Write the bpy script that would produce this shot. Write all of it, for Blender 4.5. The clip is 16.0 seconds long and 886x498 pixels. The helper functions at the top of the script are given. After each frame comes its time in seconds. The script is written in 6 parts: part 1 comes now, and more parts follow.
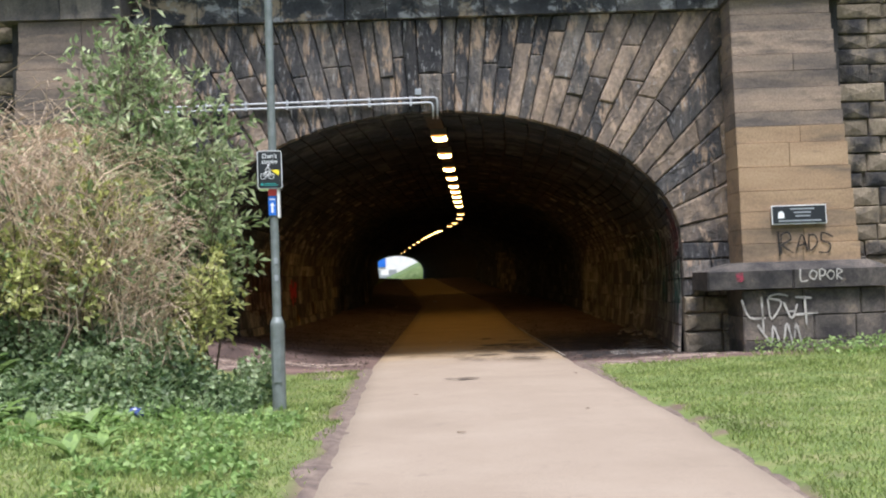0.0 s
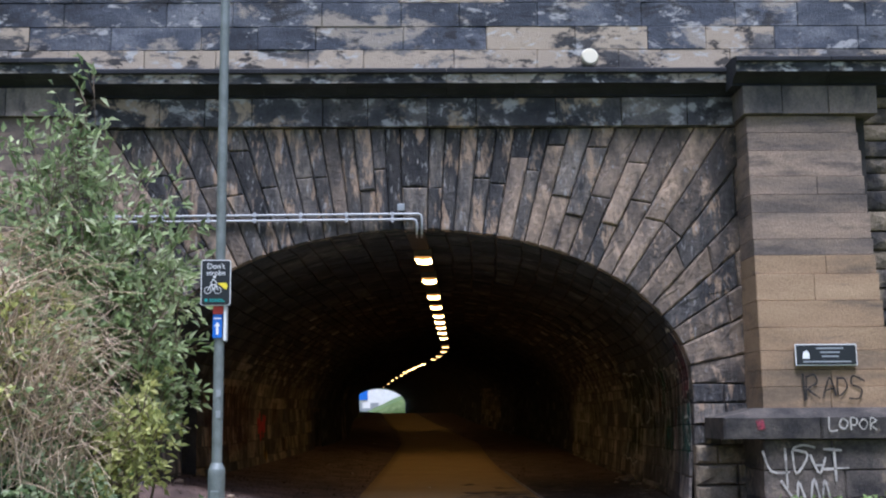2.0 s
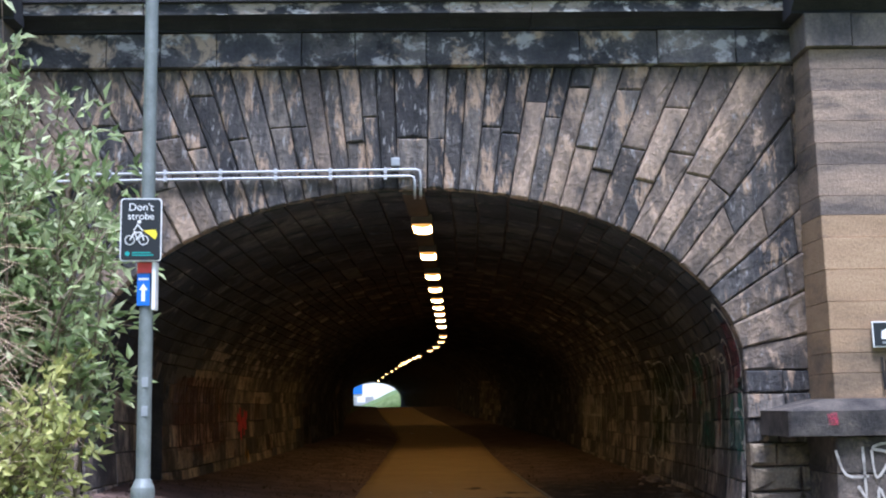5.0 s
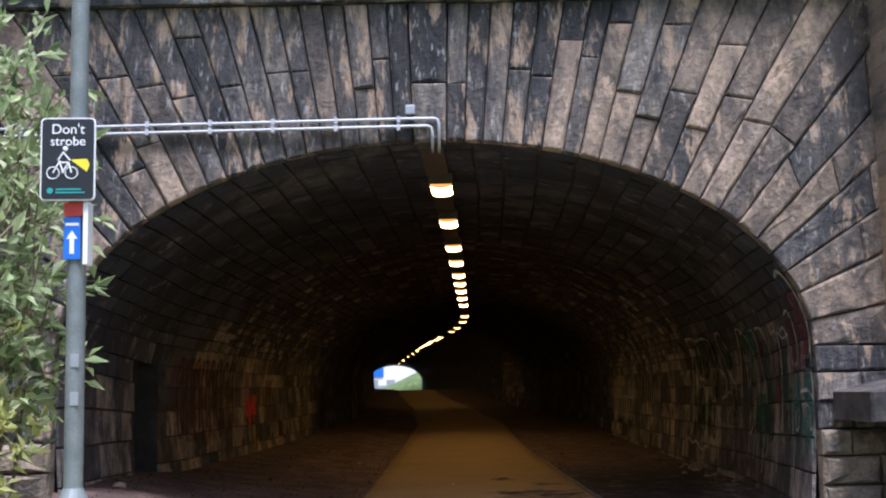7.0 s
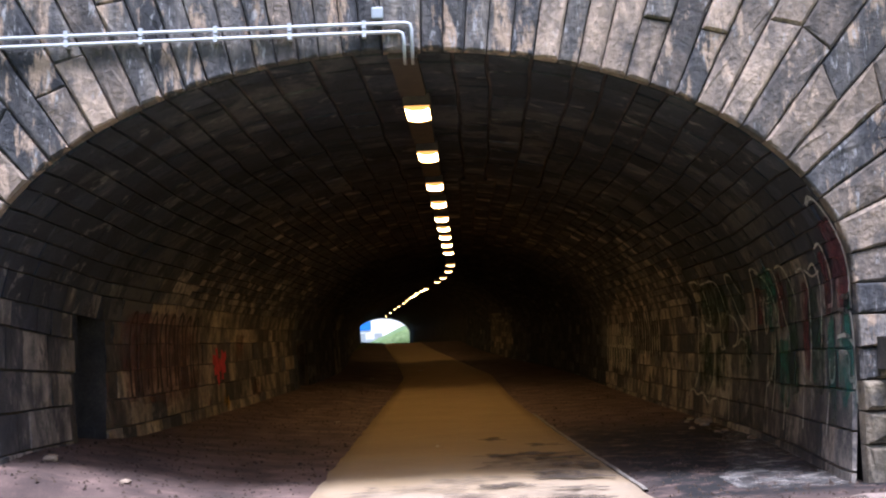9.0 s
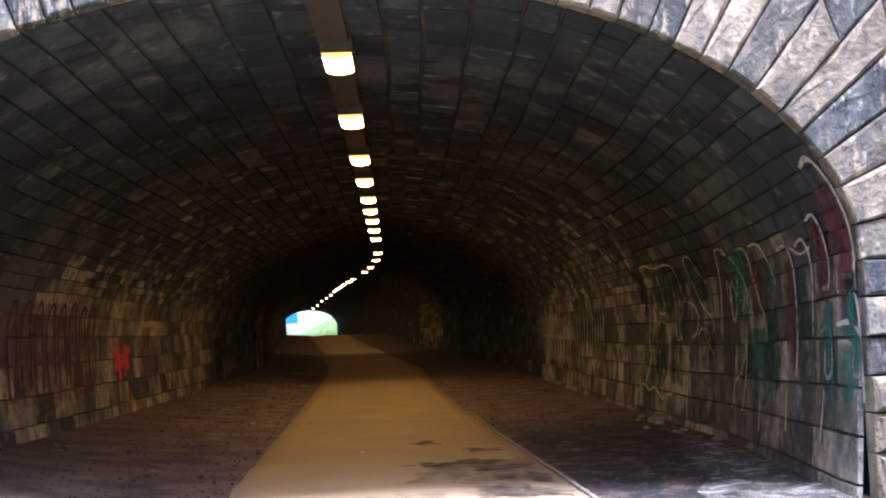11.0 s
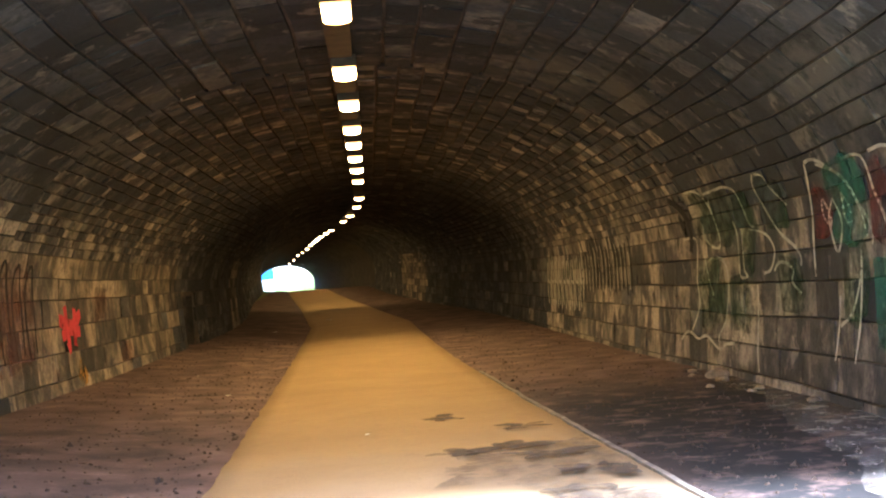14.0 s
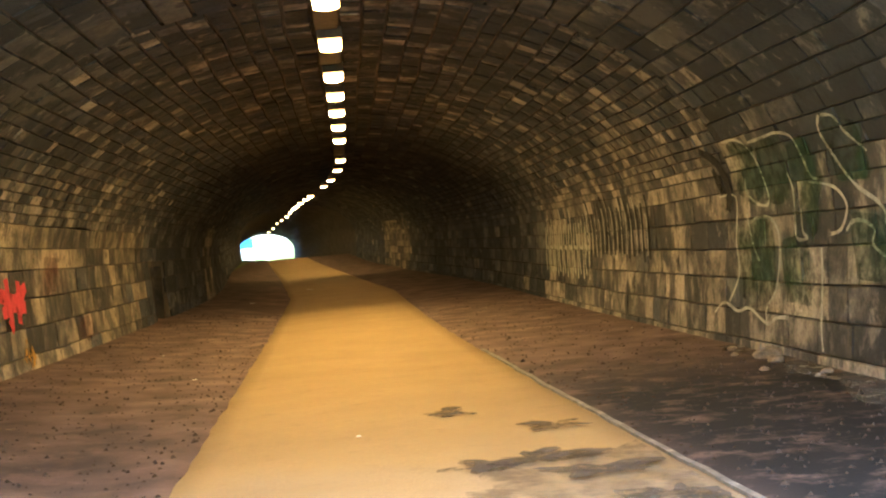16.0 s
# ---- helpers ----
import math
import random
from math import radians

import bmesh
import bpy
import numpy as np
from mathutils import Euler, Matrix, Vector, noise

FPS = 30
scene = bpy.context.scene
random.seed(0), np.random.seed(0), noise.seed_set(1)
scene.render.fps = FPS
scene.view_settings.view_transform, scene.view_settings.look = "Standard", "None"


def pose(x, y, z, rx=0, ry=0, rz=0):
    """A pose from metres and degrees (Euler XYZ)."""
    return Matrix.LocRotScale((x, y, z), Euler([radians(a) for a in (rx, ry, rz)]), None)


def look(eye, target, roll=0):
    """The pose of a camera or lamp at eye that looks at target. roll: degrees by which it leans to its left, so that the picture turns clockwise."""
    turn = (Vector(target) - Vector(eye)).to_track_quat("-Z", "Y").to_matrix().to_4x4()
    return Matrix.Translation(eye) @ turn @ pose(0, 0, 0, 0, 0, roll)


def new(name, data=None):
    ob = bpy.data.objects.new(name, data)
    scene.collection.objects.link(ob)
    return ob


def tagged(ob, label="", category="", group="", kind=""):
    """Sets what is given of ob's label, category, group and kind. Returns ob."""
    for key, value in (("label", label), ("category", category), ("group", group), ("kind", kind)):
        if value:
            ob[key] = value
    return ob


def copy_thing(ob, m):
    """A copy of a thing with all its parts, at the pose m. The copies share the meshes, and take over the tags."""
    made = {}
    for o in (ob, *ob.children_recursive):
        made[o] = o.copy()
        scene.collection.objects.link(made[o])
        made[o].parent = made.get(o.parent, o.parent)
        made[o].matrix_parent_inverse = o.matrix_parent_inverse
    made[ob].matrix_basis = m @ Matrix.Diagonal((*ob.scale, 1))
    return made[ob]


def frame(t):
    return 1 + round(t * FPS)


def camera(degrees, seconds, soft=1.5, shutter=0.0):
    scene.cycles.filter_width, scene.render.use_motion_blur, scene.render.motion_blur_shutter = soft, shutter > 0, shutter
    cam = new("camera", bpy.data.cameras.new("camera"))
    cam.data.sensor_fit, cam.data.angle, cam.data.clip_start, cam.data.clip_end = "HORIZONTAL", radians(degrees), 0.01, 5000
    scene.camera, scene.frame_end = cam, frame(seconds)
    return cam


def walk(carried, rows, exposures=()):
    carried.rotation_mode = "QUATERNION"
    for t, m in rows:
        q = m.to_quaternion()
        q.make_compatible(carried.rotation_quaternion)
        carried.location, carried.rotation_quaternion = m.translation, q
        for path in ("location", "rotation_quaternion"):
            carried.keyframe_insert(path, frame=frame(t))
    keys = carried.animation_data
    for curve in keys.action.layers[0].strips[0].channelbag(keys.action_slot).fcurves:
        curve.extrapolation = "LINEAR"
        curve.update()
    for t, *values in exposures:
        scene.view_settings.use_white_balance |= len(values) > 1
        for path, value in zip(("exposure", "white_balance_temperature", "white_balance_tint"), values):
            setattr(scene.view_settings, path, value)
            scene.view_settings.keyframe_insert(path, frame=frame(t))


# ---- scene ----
cam = camera(40.4, 16.0, soft=2.1)
METRES, EYE, TILT, LEAN, TURN = 18.0, 1.45, 3.3, 0.0, 0.0
ROWS = [
    (0.0, 0.0, 0.0, 0.0, -0.06, -1.78, 1.84),
    (0.5, 0.0031, 0.0402, -0.0009, -0.51, -0.93, 0.65),
    (1.0, 0.0026, 0.0671, -0.0001, -0.65, 1.02, 0.98),
    (1.5, 0.0001, 0.102, -0.0028, -0.85, 3.3, 0.48),
    (2.0, 0.0025, 0.1323, -0.0035, -0.79, 4.56, 0.35),
    (2.5, 0.0025, 0.1607, -0.0042, -0.8, 4.89, 0.5),
    (3.0, 0.0013, 0.1901, -0.005, -1.21, 4.62, 0.47),
    (3.5, 0.0021, 0.218, -0.0067, -1.52, 4.35, 0.51),
    (4.0, 0.0001, 0.2494, -0.0095, -1.71, 4.29, 0.55),
    (6.5, -0.0025, 0.4006, -0.0181, 0.2, 3.94, 1.0),
    (7.0, -0.0015, 0.429, -0.0193, -0.04, 3.46, 1.15),
    (7.5, 0.0009, 0.4564, -0.0207, -0.19, 2.7, 1.34),
    (8.0, -0.0022, 0.4885, -0.0227, -0.62, 2.1, 1.73),
    (8.5, 0.0014, 0.5177, -0.0245, -0.39, 1.58, 2.04),
    (11.0, 0.0068, 0.6704, -0.0339, -4.06, 0.69, 2.2),
    (11.5, 0.0064, 0.6986, -0.0342, -4.91, 0.77, 2.38),
    (12.0, 0.0027, 0.7261, -0.0352, -5.05, 0.71, 2.77),
    (12.5, 0.0003, 0.756, -0.0368, -4.45, 0.45, 3.28),
    (13.0, -0.0049, 0.7918, -0.04, -4.3, 0.05, 3.56),
    (13.5, -0.0043, 0.8278, -0.0427, -4.44, -0.8, 3.87),
    (14.0, -0.0054, 0.8612, -0.0455, -5.31, -1.73, 4.29),
    (14.5, -0.0056, 0.8953, -0.0467, -6.12, -2.47, 4.7),
    (15.0, -0.005, 0.9331, -0.0481, -6.38, -2.86, 4.89),
    (15.5, -0.0071, 0.9663, -0.0512, -6.43, -3.09, 4.87),
    (16.0, -0.0063, 0.9961, -0.0536, -6.27, -3.34, 4.65),
]
EXPOSURES = [(0.0, 0.43, 5950, 13), (1.0, 0.38, 5500, 16), (2.0, 0.14, 5350, 18), (3.0, 0.32, 5350, 18), (4.0, 0.73, 5250, 18), (6.5, 0.72, 5450, 20), (7.0, 0.55, 5500, 20), (8.5, 0.92, 5350, 20), (11.0, 1.9, 5150, 20), (12.0, 2.55, 5000, 17), (13.5, 3.58, 5000, 14), (14.5, 3.36, 5300, 12), (15.5, 3.84, 5300, 6), (16.0, 3.9, 5300, 4)]
walk(cam, [(t, pose(0, 0, EYE, TILT, LEAN, TURN) @ pose(METRES * x, METRES * y, METRES * z, 90 + pitch, roll, yaw)) for t, x, y, z, yaw, pitch, roll in ROWS],
     exposures=EXPOSURES)

# ---- world and sun ----
world = bpy.data.worlds.new("sky")
scene.world = world
world.use_nodes = True
wn = world.node_tree
sky = wn.nodes.new("ShaderNodeTexSky")
sky.sky_type, sky.sun_disc = "NISHITA", False
sky.sun_elevation, sky.sun_rotation = radians(70), radians(174)
sky.air_density, sky.dust_density = 1.0, 3.0
wn.nodes["Background"].inputs[1].default_value = 0.155
wn.links.new(sky.outputs[0], wn.nodes["Background"].inputs[0])
sun = new("sun", bpy.data.lights.new("sun", "SUN"))
sun.data.energy, sun.data.angle, sun.data.color = 5.0, radians(16), (1.0, 0.975, 0.95)
sun.matrix_basis = look((1.1, -10.9, 30), (0, 0, 0))

# ---- materials ----
def material(name, ramp, scale=3.0, fine=40.0, rough=0.85, bump=0.3, vary=0.0, by=None, bias=0.0, spread=0.0, stretch=(1, 1, 1), metal=0.0, contrast=0.4, flakes=(), own=True):
    """Colours from a ramp over world-space noise; 'by' shifts the ramp from piece to piece."""
    m = bpy.data.materials.new(name)
    m.use_nodes = True
    nt = m.node_tree
    N, L = nt.nodes, nt.links
    bsdf = N["Principled BSDF"]
    bsdf.inputs["Roughness"].default_value, bsdf.inputs["Metallic"].default_value = rough, metal
    geo = N.new("ShaderNodeNewGeometry")
    mp = N.new("ShaderNodeMapping")
    mp.inputs["Scale"].default_value = stretch
    L.new(geo.outputs["Position"], mp.inputs["Vector"])
    n1 = N.new("ShaderNodeTexNoise")
    n1.inputs["Scale"].default_value, n1.inputs["Detail"].default_value, n1.inputs["Roughness"].default_value = scale, 7, 0.62
    L.new(mp.outputs[0], n1.inputs["Vector"])
    n2 = N.new("ShaderNodeTexNoise")
    n2.inputs["Scale"].default_value, n2.inputs["Detail"].default_value, n2.inputs["Roughness"].default_value = fine, 5, 0.65
    L.new(geo.outputs["Position"], n2.inputs["Vector"])
    fac = n1.outputs["Fac"]
    rnd = None
    if by == "object":
        rnd = N.new("ShaderNodeObjectInfo").outputs["Random"]
    elif by == "island":
        rnd = geo.outputs["Random Per Island"]
    if rnd is not None:
        ma = N.new("ShaderNodeMath")
        ma.operation = "MULTIPLY_ADD"
        L.new(rnd, ma.inputs[0])
        ma.inputs[1].default_value, ma.inputs[2].default_value = spread, -spread / 2 + bias
        ad = N.new("ShaderNodeMath")
        L.new(fac, ad.inputs[0])
        L.new(ma.outputs[0], ad.inputs[1])
        fac = ad.outputs[0]
    cr = N.new("ShaderNodeValToRGB")
    els = cr.color_ramp.elements
    els[0].position, els[0].color = ramp[0][0], (*ramp[0][1], 1)
    els[1].position, els[1].color = ramp[-1][0], (*ramp[-1][1], 1)
    for p, c in ramp[1:-1]:
        els.new(p).color = (*c, 1)
    L.new(fac, cr.inputs[0])
    mr = N.new("ShaderNodeMapRange")
    mr.inputs[1].default_value, mr.inputs[2].default_value = 0.25, 0.75
    mr.inputs[3].default_value, mr.inputs[4].default_value = 1 - contrast, 1 + contrast
    L.new(n2.outputs["Fac"], mr.inputs[0])
    mul = N.new("ShaderNodeVectorMath")
    mul.operation = "SCALE"
    L.new(cr.outputs[0], mul.inputs[0])
    L.new(mr.outputs[0], mul.inputs["Scale"])
    out = mul.outputs[0]
    if vary and rnd is not None:
        mv = N.new("ShaderNodeMapRange")
        mv.inputs[3].default_value, mv.inputs[4].default_value = 1 - vary, 1 + vary
        w2 = N.new("ShaderNodeTexWhiteNoise")
        w2.noise_dimensions = "1D"
        L.new(rnd, w2.inputs["W"])
        L.new(w2.outputs["Value"], mv.inputs[0])
        m2 = N.new("ShaderNodeVectorMath")
        m2.operation = "SCALE"
        L.new(out, m2.inputs[0])
        L.new(mv.outputs[0], m2.inputs["Scale"])
        out = m2.outputs[0]
    for fs, lo, hi, colour, amount in flakes:
        nf = N.new("ShaderNodeTexNoise")
        nf.inputs["Scale"].default_value, nf.inputs["Detail"].default_value, nf.inputs["Roughness"].default_value, nf.inputs["Distortion"].default_value = fs, 9, 0.68, 0.35
        off = N.new("ShaderNodeVectorMath")
        L.new(mp.outputs[0], off.inputs[0])
        if rnd is not None and own:
            nf.noise_dimensions = "4D"
            wm = N.new("ShaderNodeMath")
            wm.operation = "MULTIPLY"
            wm.inputs[1].default_value = 7.0
            L.new(rnd, wm.inputs[0])
            L.new(wm.outputs[0], nf.inputs["W"])
        L.new(off.outputs[0], nf.inputs["Vector"])
        mf = N.new("ShaderNodeMapRange")
        mf.inputs[1].default_value, mf.inputs[2].default_value, mf.inputs[4].default_value = lo, hi, amount
        L.new(nf.outputs["Fac"], mf.inputs[0])
        mc = N.new("ShaderNodeMix")
        mc.data_type = "RGBA"
        L.new(mf.outputs[0], mc.inputs["Factor"])
        L.new(out, mc.inputs["A"])
        mc.inputs["B"].default_value = (*colour, 1)
        out = mc.outputs["Result"]
    L.new(out, bsdf.inputs["Base Color"])
    if bump:
        bp = N.new("ShaderNodeBump")
        bp.inputs["Strength"].default_value, bp.inputs["Distance"].default_value = bump, 0.03
        mixh = N.new("ShaderNodeMath")
        L.new(n1.outputs["Fac"], mixh.inputs[0])
        L.new(n2.outputs["Fac"], mixh.inputs[1])
        L.new(mixh.outputs[0], bp.inputs["Height"])
        L.new(bp.outputs[0], bsdf.inputs["Normal"])
    return m


def plain(name, colour, rough=0.6, metal=0.0, emit=0.0):
    m = bpy.data.materials.new(name)
    m.use_nodes = True
    b = m.node_tree.nodes["Principled BSDF"]
    b.inputs["Base Color"].default_value = (*colour, 1)
    b.inputs["Roughness"].default_value, b.inputs["Metallic"].default_value = rough, metal
    if emit:
        b.inputs["Emission Color"].default_value = (*colour, 1)
        b.inputs["Emission Strength"].default_value = emit
    return m


SOOT = (0.017, 0.017, 0.019)
GREY = (0.062, 0.060, 0.060)
BUFF = (0.27, 0.215, 0.155)
WEATHERED = [(0.28, SOOT), (0.42, (0.040, 0.039, 0.041)), (0.56, (0.085, 0.083, 0.084)), (0.76, (0.20, 0.185, 0.17))]
TAN = (0.33, 0.255, 0.18)
ASH = (0.34, 0.33, 0.32)
M_VOUSSOIR = material("sooty voussoir sandstone", [(0.28, SOOT), (0.42, (0.034, 0.033, 0.034)), (0.58, (0.080, 0.072, 0.066)), (0.80, (0.19, 0.16, 0.13))], 2.2, 16, 0.9, 1.0, 0.3, "object", 0.02, 0.28, (2.2, 1, 0.6), contrast=0.4, flakes=((2.0, 0.53, 0.59, (0.36, 0.255, 0.17), 0.85), (7.0, 0.57, 0.63, ASH, 0.65), (3.0, 0.52, 0.61, (0.022, 0.022, 0.024), 0.72)))
M_VOUSSOIR_TAN = material("brown weathered voussoir sandstone", [(0.28, (0.055, 0.047, 0.041)), (0.42, (0.125, 0.098, 0.077)), (0.58, (0.24, 0.18, 0.13)), (0.80, (0.37, 0.27, 0.185))], 2.0, 14, 0.9, 1.0, 0.25, "object", -0.03, 0.30, (1.6, 1, 0.7), contrast=0.4, flakes=((2.6, 0.55, 0.61, (0.40, 0.29, 0.20), 0.75), (6.0, 0.59, 0.65, ASH, 0.6), (2.4, 0.53, 0.62, (0.045, 0.043, 0.043), 0.7)))
M_FRIEZE = material("blackened frieze sandstone", [(0.28, (0.028, 0.029, 0.034)), (0.46, (0.058, 0.058, 0.063)), (0.62, (0.12, 0.112, 0.108)), (0.8, (0.26, 0.23, 0.195))], 2.0, 30, 0.9, 0.6, 0.2, "object", 0.0, 0.16, (0.8, 1, 0.9), contrast=0.35, own=False, flakes=((1.6, 0.53, 0.59, (0.40, 0.31, 0.22), 0.85), (4.0, 0.54, 0.60, (0.42, 0.42, 0.42), 0.75), (2.6, 0.55, 0.62, SOOT, 0.9)))
M_FRIEZE_PIER = material("grimy frieze sandstone over the piers", [(0.28, (0.035, 0.034, 0.036)), (0.46, (0.075, 0.068, 0.064)), (0.62, (0.14, 0.12, 0.105)), (0.8, (0.24, 0.20, 0.165))], 1.6, 30, 0.9, 0.5, 0.25, "object", 0.05, 0.3, (1.4, 1, 0.6), contrast=0.3, flakes=((2.4, 0.56, 0.64, (0.05, 0.048, 0.05), 0.8),))
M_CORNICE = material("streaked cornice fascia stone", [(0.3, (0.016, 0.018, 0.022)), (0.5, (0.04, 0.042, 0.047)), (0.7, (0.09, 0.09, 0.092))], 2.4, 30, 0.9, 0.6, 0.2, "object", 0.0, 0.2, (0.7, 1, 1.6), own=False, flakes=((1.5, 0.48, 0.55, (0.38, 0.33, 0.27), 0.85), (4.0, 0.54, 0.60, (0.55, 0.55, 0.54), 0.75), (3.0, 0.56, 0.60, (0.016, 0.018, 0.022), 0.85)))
# shade of the cornice hollow, put into the stone's colour
M_CORNICE_SHADE = material("moulded stone blackened as in shade", [(0.3, (0.008, 0.009, 0.012)), (0.5, (0.013, 0.014, 0.018)), (0.7, (0.028, 0.029, 0.034))], 2.4, 30, 0.9, 0.6, 0.3, "object", 0.0, 0.2)
M_PARAPET = material("streaked parapet sandstone", WEATHERED, 1.3, 26, 0.9, 0.5, 0.25, "object", 0.06, 0.18, (0.6, 1, 1.2), own=False, flakes=((1.4, 0.44, 0.50, (0.42, 0.34, 0.25), 0.88), (4.0, 0.56, 0.62, (0.46, 0.46, 0.45), 0.7), (2.2, 0.56, 0.60, SOOT, 0.9)))
# dark upper courses; the blue is haze from sky glare, mixed into the colour
M_PARAPET_BLACK = material("black parapet stone with blue haze tint", [(0.3, (0.022, 0.026, 0.036)), (0.5, (0.066, 0.074, 0.094)), (0.72, (0.18, 0.185, 0.20))], 1.5, 26, 0.85, 0.6, 0.12, "object", 0.0, 0.14, (0.6, 1, 1.2), own=False, flakes=((1.2, 0.55, 0.61, (0.34, 0.29, 0.23), 0.8), (3.4, 0.57, 0.63, (0.44, 0.43, 0.41), 0.75), (2.0, 0.56, 0.62, SOOT, 0.85)))
M_PIER = material("buff ashlar", [(0.26, (0.095, 0.07, 0.05)), (0.42, (0.19, 0.135, 0.088)), (0.55, (0.30, 0.20, 0.118)), (0.8, (0.38, 0.265, 0.16))], 0.9, 30, 0.9, 0.4, 0.10, "object", 0.05, 0.13, (0.5, 1, 2.2), contrast=0.25, flakes=((1.4, 0.56, 0.68, (0.07, 0.060, 0.055), 0.65),))
M_PIER_GRIMY = material("grimy brown ashlar", [(0.26, (0.06, 0.051, 0.046)), (0.42, (0.115, 0.093, 0.078)), (0.55, (0.20, 0.152, 0.115)), (0.8, (0.31, 0.225, 0.16))], 1.0, 30, 0.9, 0.5, 0.12, "object", 0.05, 0.16, (0.5, 1, 2.4), contrast=0.3, flakes=((1.6, 0.54, 0.66, (0.055, 0.047, 0.043), 0.7), (2.4, 0.58, 0.66, (0.28, 0.2, 0.14), 0.6)))
M_PLINTH = material("dark plinth stone", [(0.28, (0.020, 0.018, 0.018)), (0.45, (0.06, 0.052, 0.046)), (0.62, (0.12, 0.10, 0.082)), (0.8, (0.24, 0.19, 0.145))], 2.2, 30, 0.9, 0.6, 0.2, "object", -0.02, 0.18, flakes=((2.4, 0.58, 0.66, TAN, 0.5),))
M_ROCK = material("rock-faced sandstone", [(0.3, SOOT), (0.46, (0.07, 0.06, 0.05)), (0.6, (0.2, 0.16, 0.11)), (0.8, BUFF)], 2.5, 22, 0.95, 0.9, 0.25, "object", 0.05, 0.3)
M_JOINT = material("recessed dark mortar", [(0.3, (0.02, 0.019, 0.018)), (0.7, (0.06, 0.055, 0.05))], 4, 50, 0.95, 0.4)
LIN = [(0.28, (0.022, 0.021, 0.023)), (0.42, (0.078, 0.070, 0.066)), (0.55, (0.205, 0.175, 0.15)), (0.76, (0.37, 0.31, 0.255))]
LFL = ((1.0, 0.47, 0.57, (0.026, 0.026, 0.031), 0.85), (3.0, 0.56, 0.66, (0.40, 0.34, 0.29), 0.42), (3.8, 0.50, 0.62, (0.028, 0.028, 0.031), 0.7))
M_LINING = material("tunnel lining stone", LIN, 1.5, 26, 0.9, 0.7, 0.3, "island", 0.05, 0.46, (1, 1.1, 0.85), flakes=LFL, own=False)
M_LINING_ONE = material("tunnel lining stone near the mouth", LIN, 1.5, 26, 0.9, 0.7, 0.3, "object", 0.03, 0.36, (1, 1.1, 0.85), flakes=LFL, own=False)
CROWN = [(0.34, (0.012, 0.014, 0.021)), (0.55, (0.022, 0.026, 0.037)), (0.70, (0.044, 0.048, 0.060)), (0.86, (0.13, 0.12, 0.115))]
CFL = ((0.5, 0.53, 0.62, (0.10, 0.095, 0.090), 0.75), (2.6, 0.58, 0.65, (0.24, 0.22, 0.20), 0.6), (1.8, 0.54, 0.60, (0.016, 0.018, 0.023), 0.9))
# sooty crown stone, also used to darken the unlit walls deep inside
M_SOOT_AND_UNLIT = material("soot-black stone of the crown and unlit stretch", CROWN, 1.8, 26, 0.85, 0.7, 0.45, "island", 0.04, 0.56, flakes=CFL, own=False)
# tan for the low left wall, and for stretches coloured as lamp-lit
M_LINING_TAN = material("tan stone of the left wall and lit stretches", [(0.28, (0.030, 0.026, 0.024)), (0.42, (0.088, 0.072, 0.056)), (0.55, (0.20, 0.16, 0.115)), (0.76, (0.37, 0.295, 0.205))], 1.5, 26, 0.9, 0.7, 0.3, "island", 0.05, 0.46, (1, 1.1, 0.85), flakes=((1.0, 0.50, 0.60, (0.03, 0.028, 0.028), 0.7), (2.2, 0.58, 0.66, (0.20, 0.09, 0.07), 0.4)) + LFL[1:], own=False)
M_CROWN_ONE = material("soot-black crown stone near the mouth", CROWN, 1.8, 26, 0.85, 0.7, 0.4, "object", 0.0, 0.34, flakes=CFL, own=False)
M_PATH = material("pale worn asphalt", [(0.3, (0.235, 0.186, 0.138)), (0.5, (0.262, 0.208, 0.156)), (0.7, (0.285, 0.23, 0.174))], 0.7, 90, 0.9, 0.04, contrast=0.22, flakes=((1.3, 0.56, 0.72, (0.25, 0.20, 0.16), 0.18), (3.5, 0.58, 0.68, (0.14, 0.11, 0.085), 0.3)))
pn, pl = M_PATH.node_tree.nodes, M_PATH.node_tree.links
pn["Principled BSDF"].inputs["Specular IOR Level"].default_value = 0.2
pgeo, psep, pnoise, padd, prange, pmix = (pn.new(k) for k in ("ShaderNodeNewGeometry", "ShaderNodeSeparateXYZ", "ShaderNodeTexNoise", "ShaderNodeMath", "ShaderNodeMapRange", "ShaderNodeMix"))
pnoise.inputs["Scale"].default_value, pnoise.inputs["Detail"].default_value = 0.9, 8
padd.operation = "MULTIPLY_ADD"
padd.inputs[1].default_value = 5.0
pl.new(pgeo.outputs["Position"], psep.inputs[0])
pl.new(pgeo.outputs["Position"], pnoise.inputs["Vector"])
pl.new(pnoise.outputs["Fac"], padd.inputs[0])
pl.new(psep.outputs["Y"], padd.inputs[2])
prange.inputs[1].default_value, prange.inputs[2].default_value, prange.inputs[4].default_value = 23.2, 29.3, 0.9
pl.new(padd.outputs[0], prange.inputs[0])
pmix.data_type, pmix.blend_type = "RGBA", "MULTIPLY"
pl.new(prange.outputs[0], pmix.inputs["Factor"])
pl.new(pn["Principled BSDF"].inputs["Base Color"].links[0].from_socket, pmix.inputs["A"])
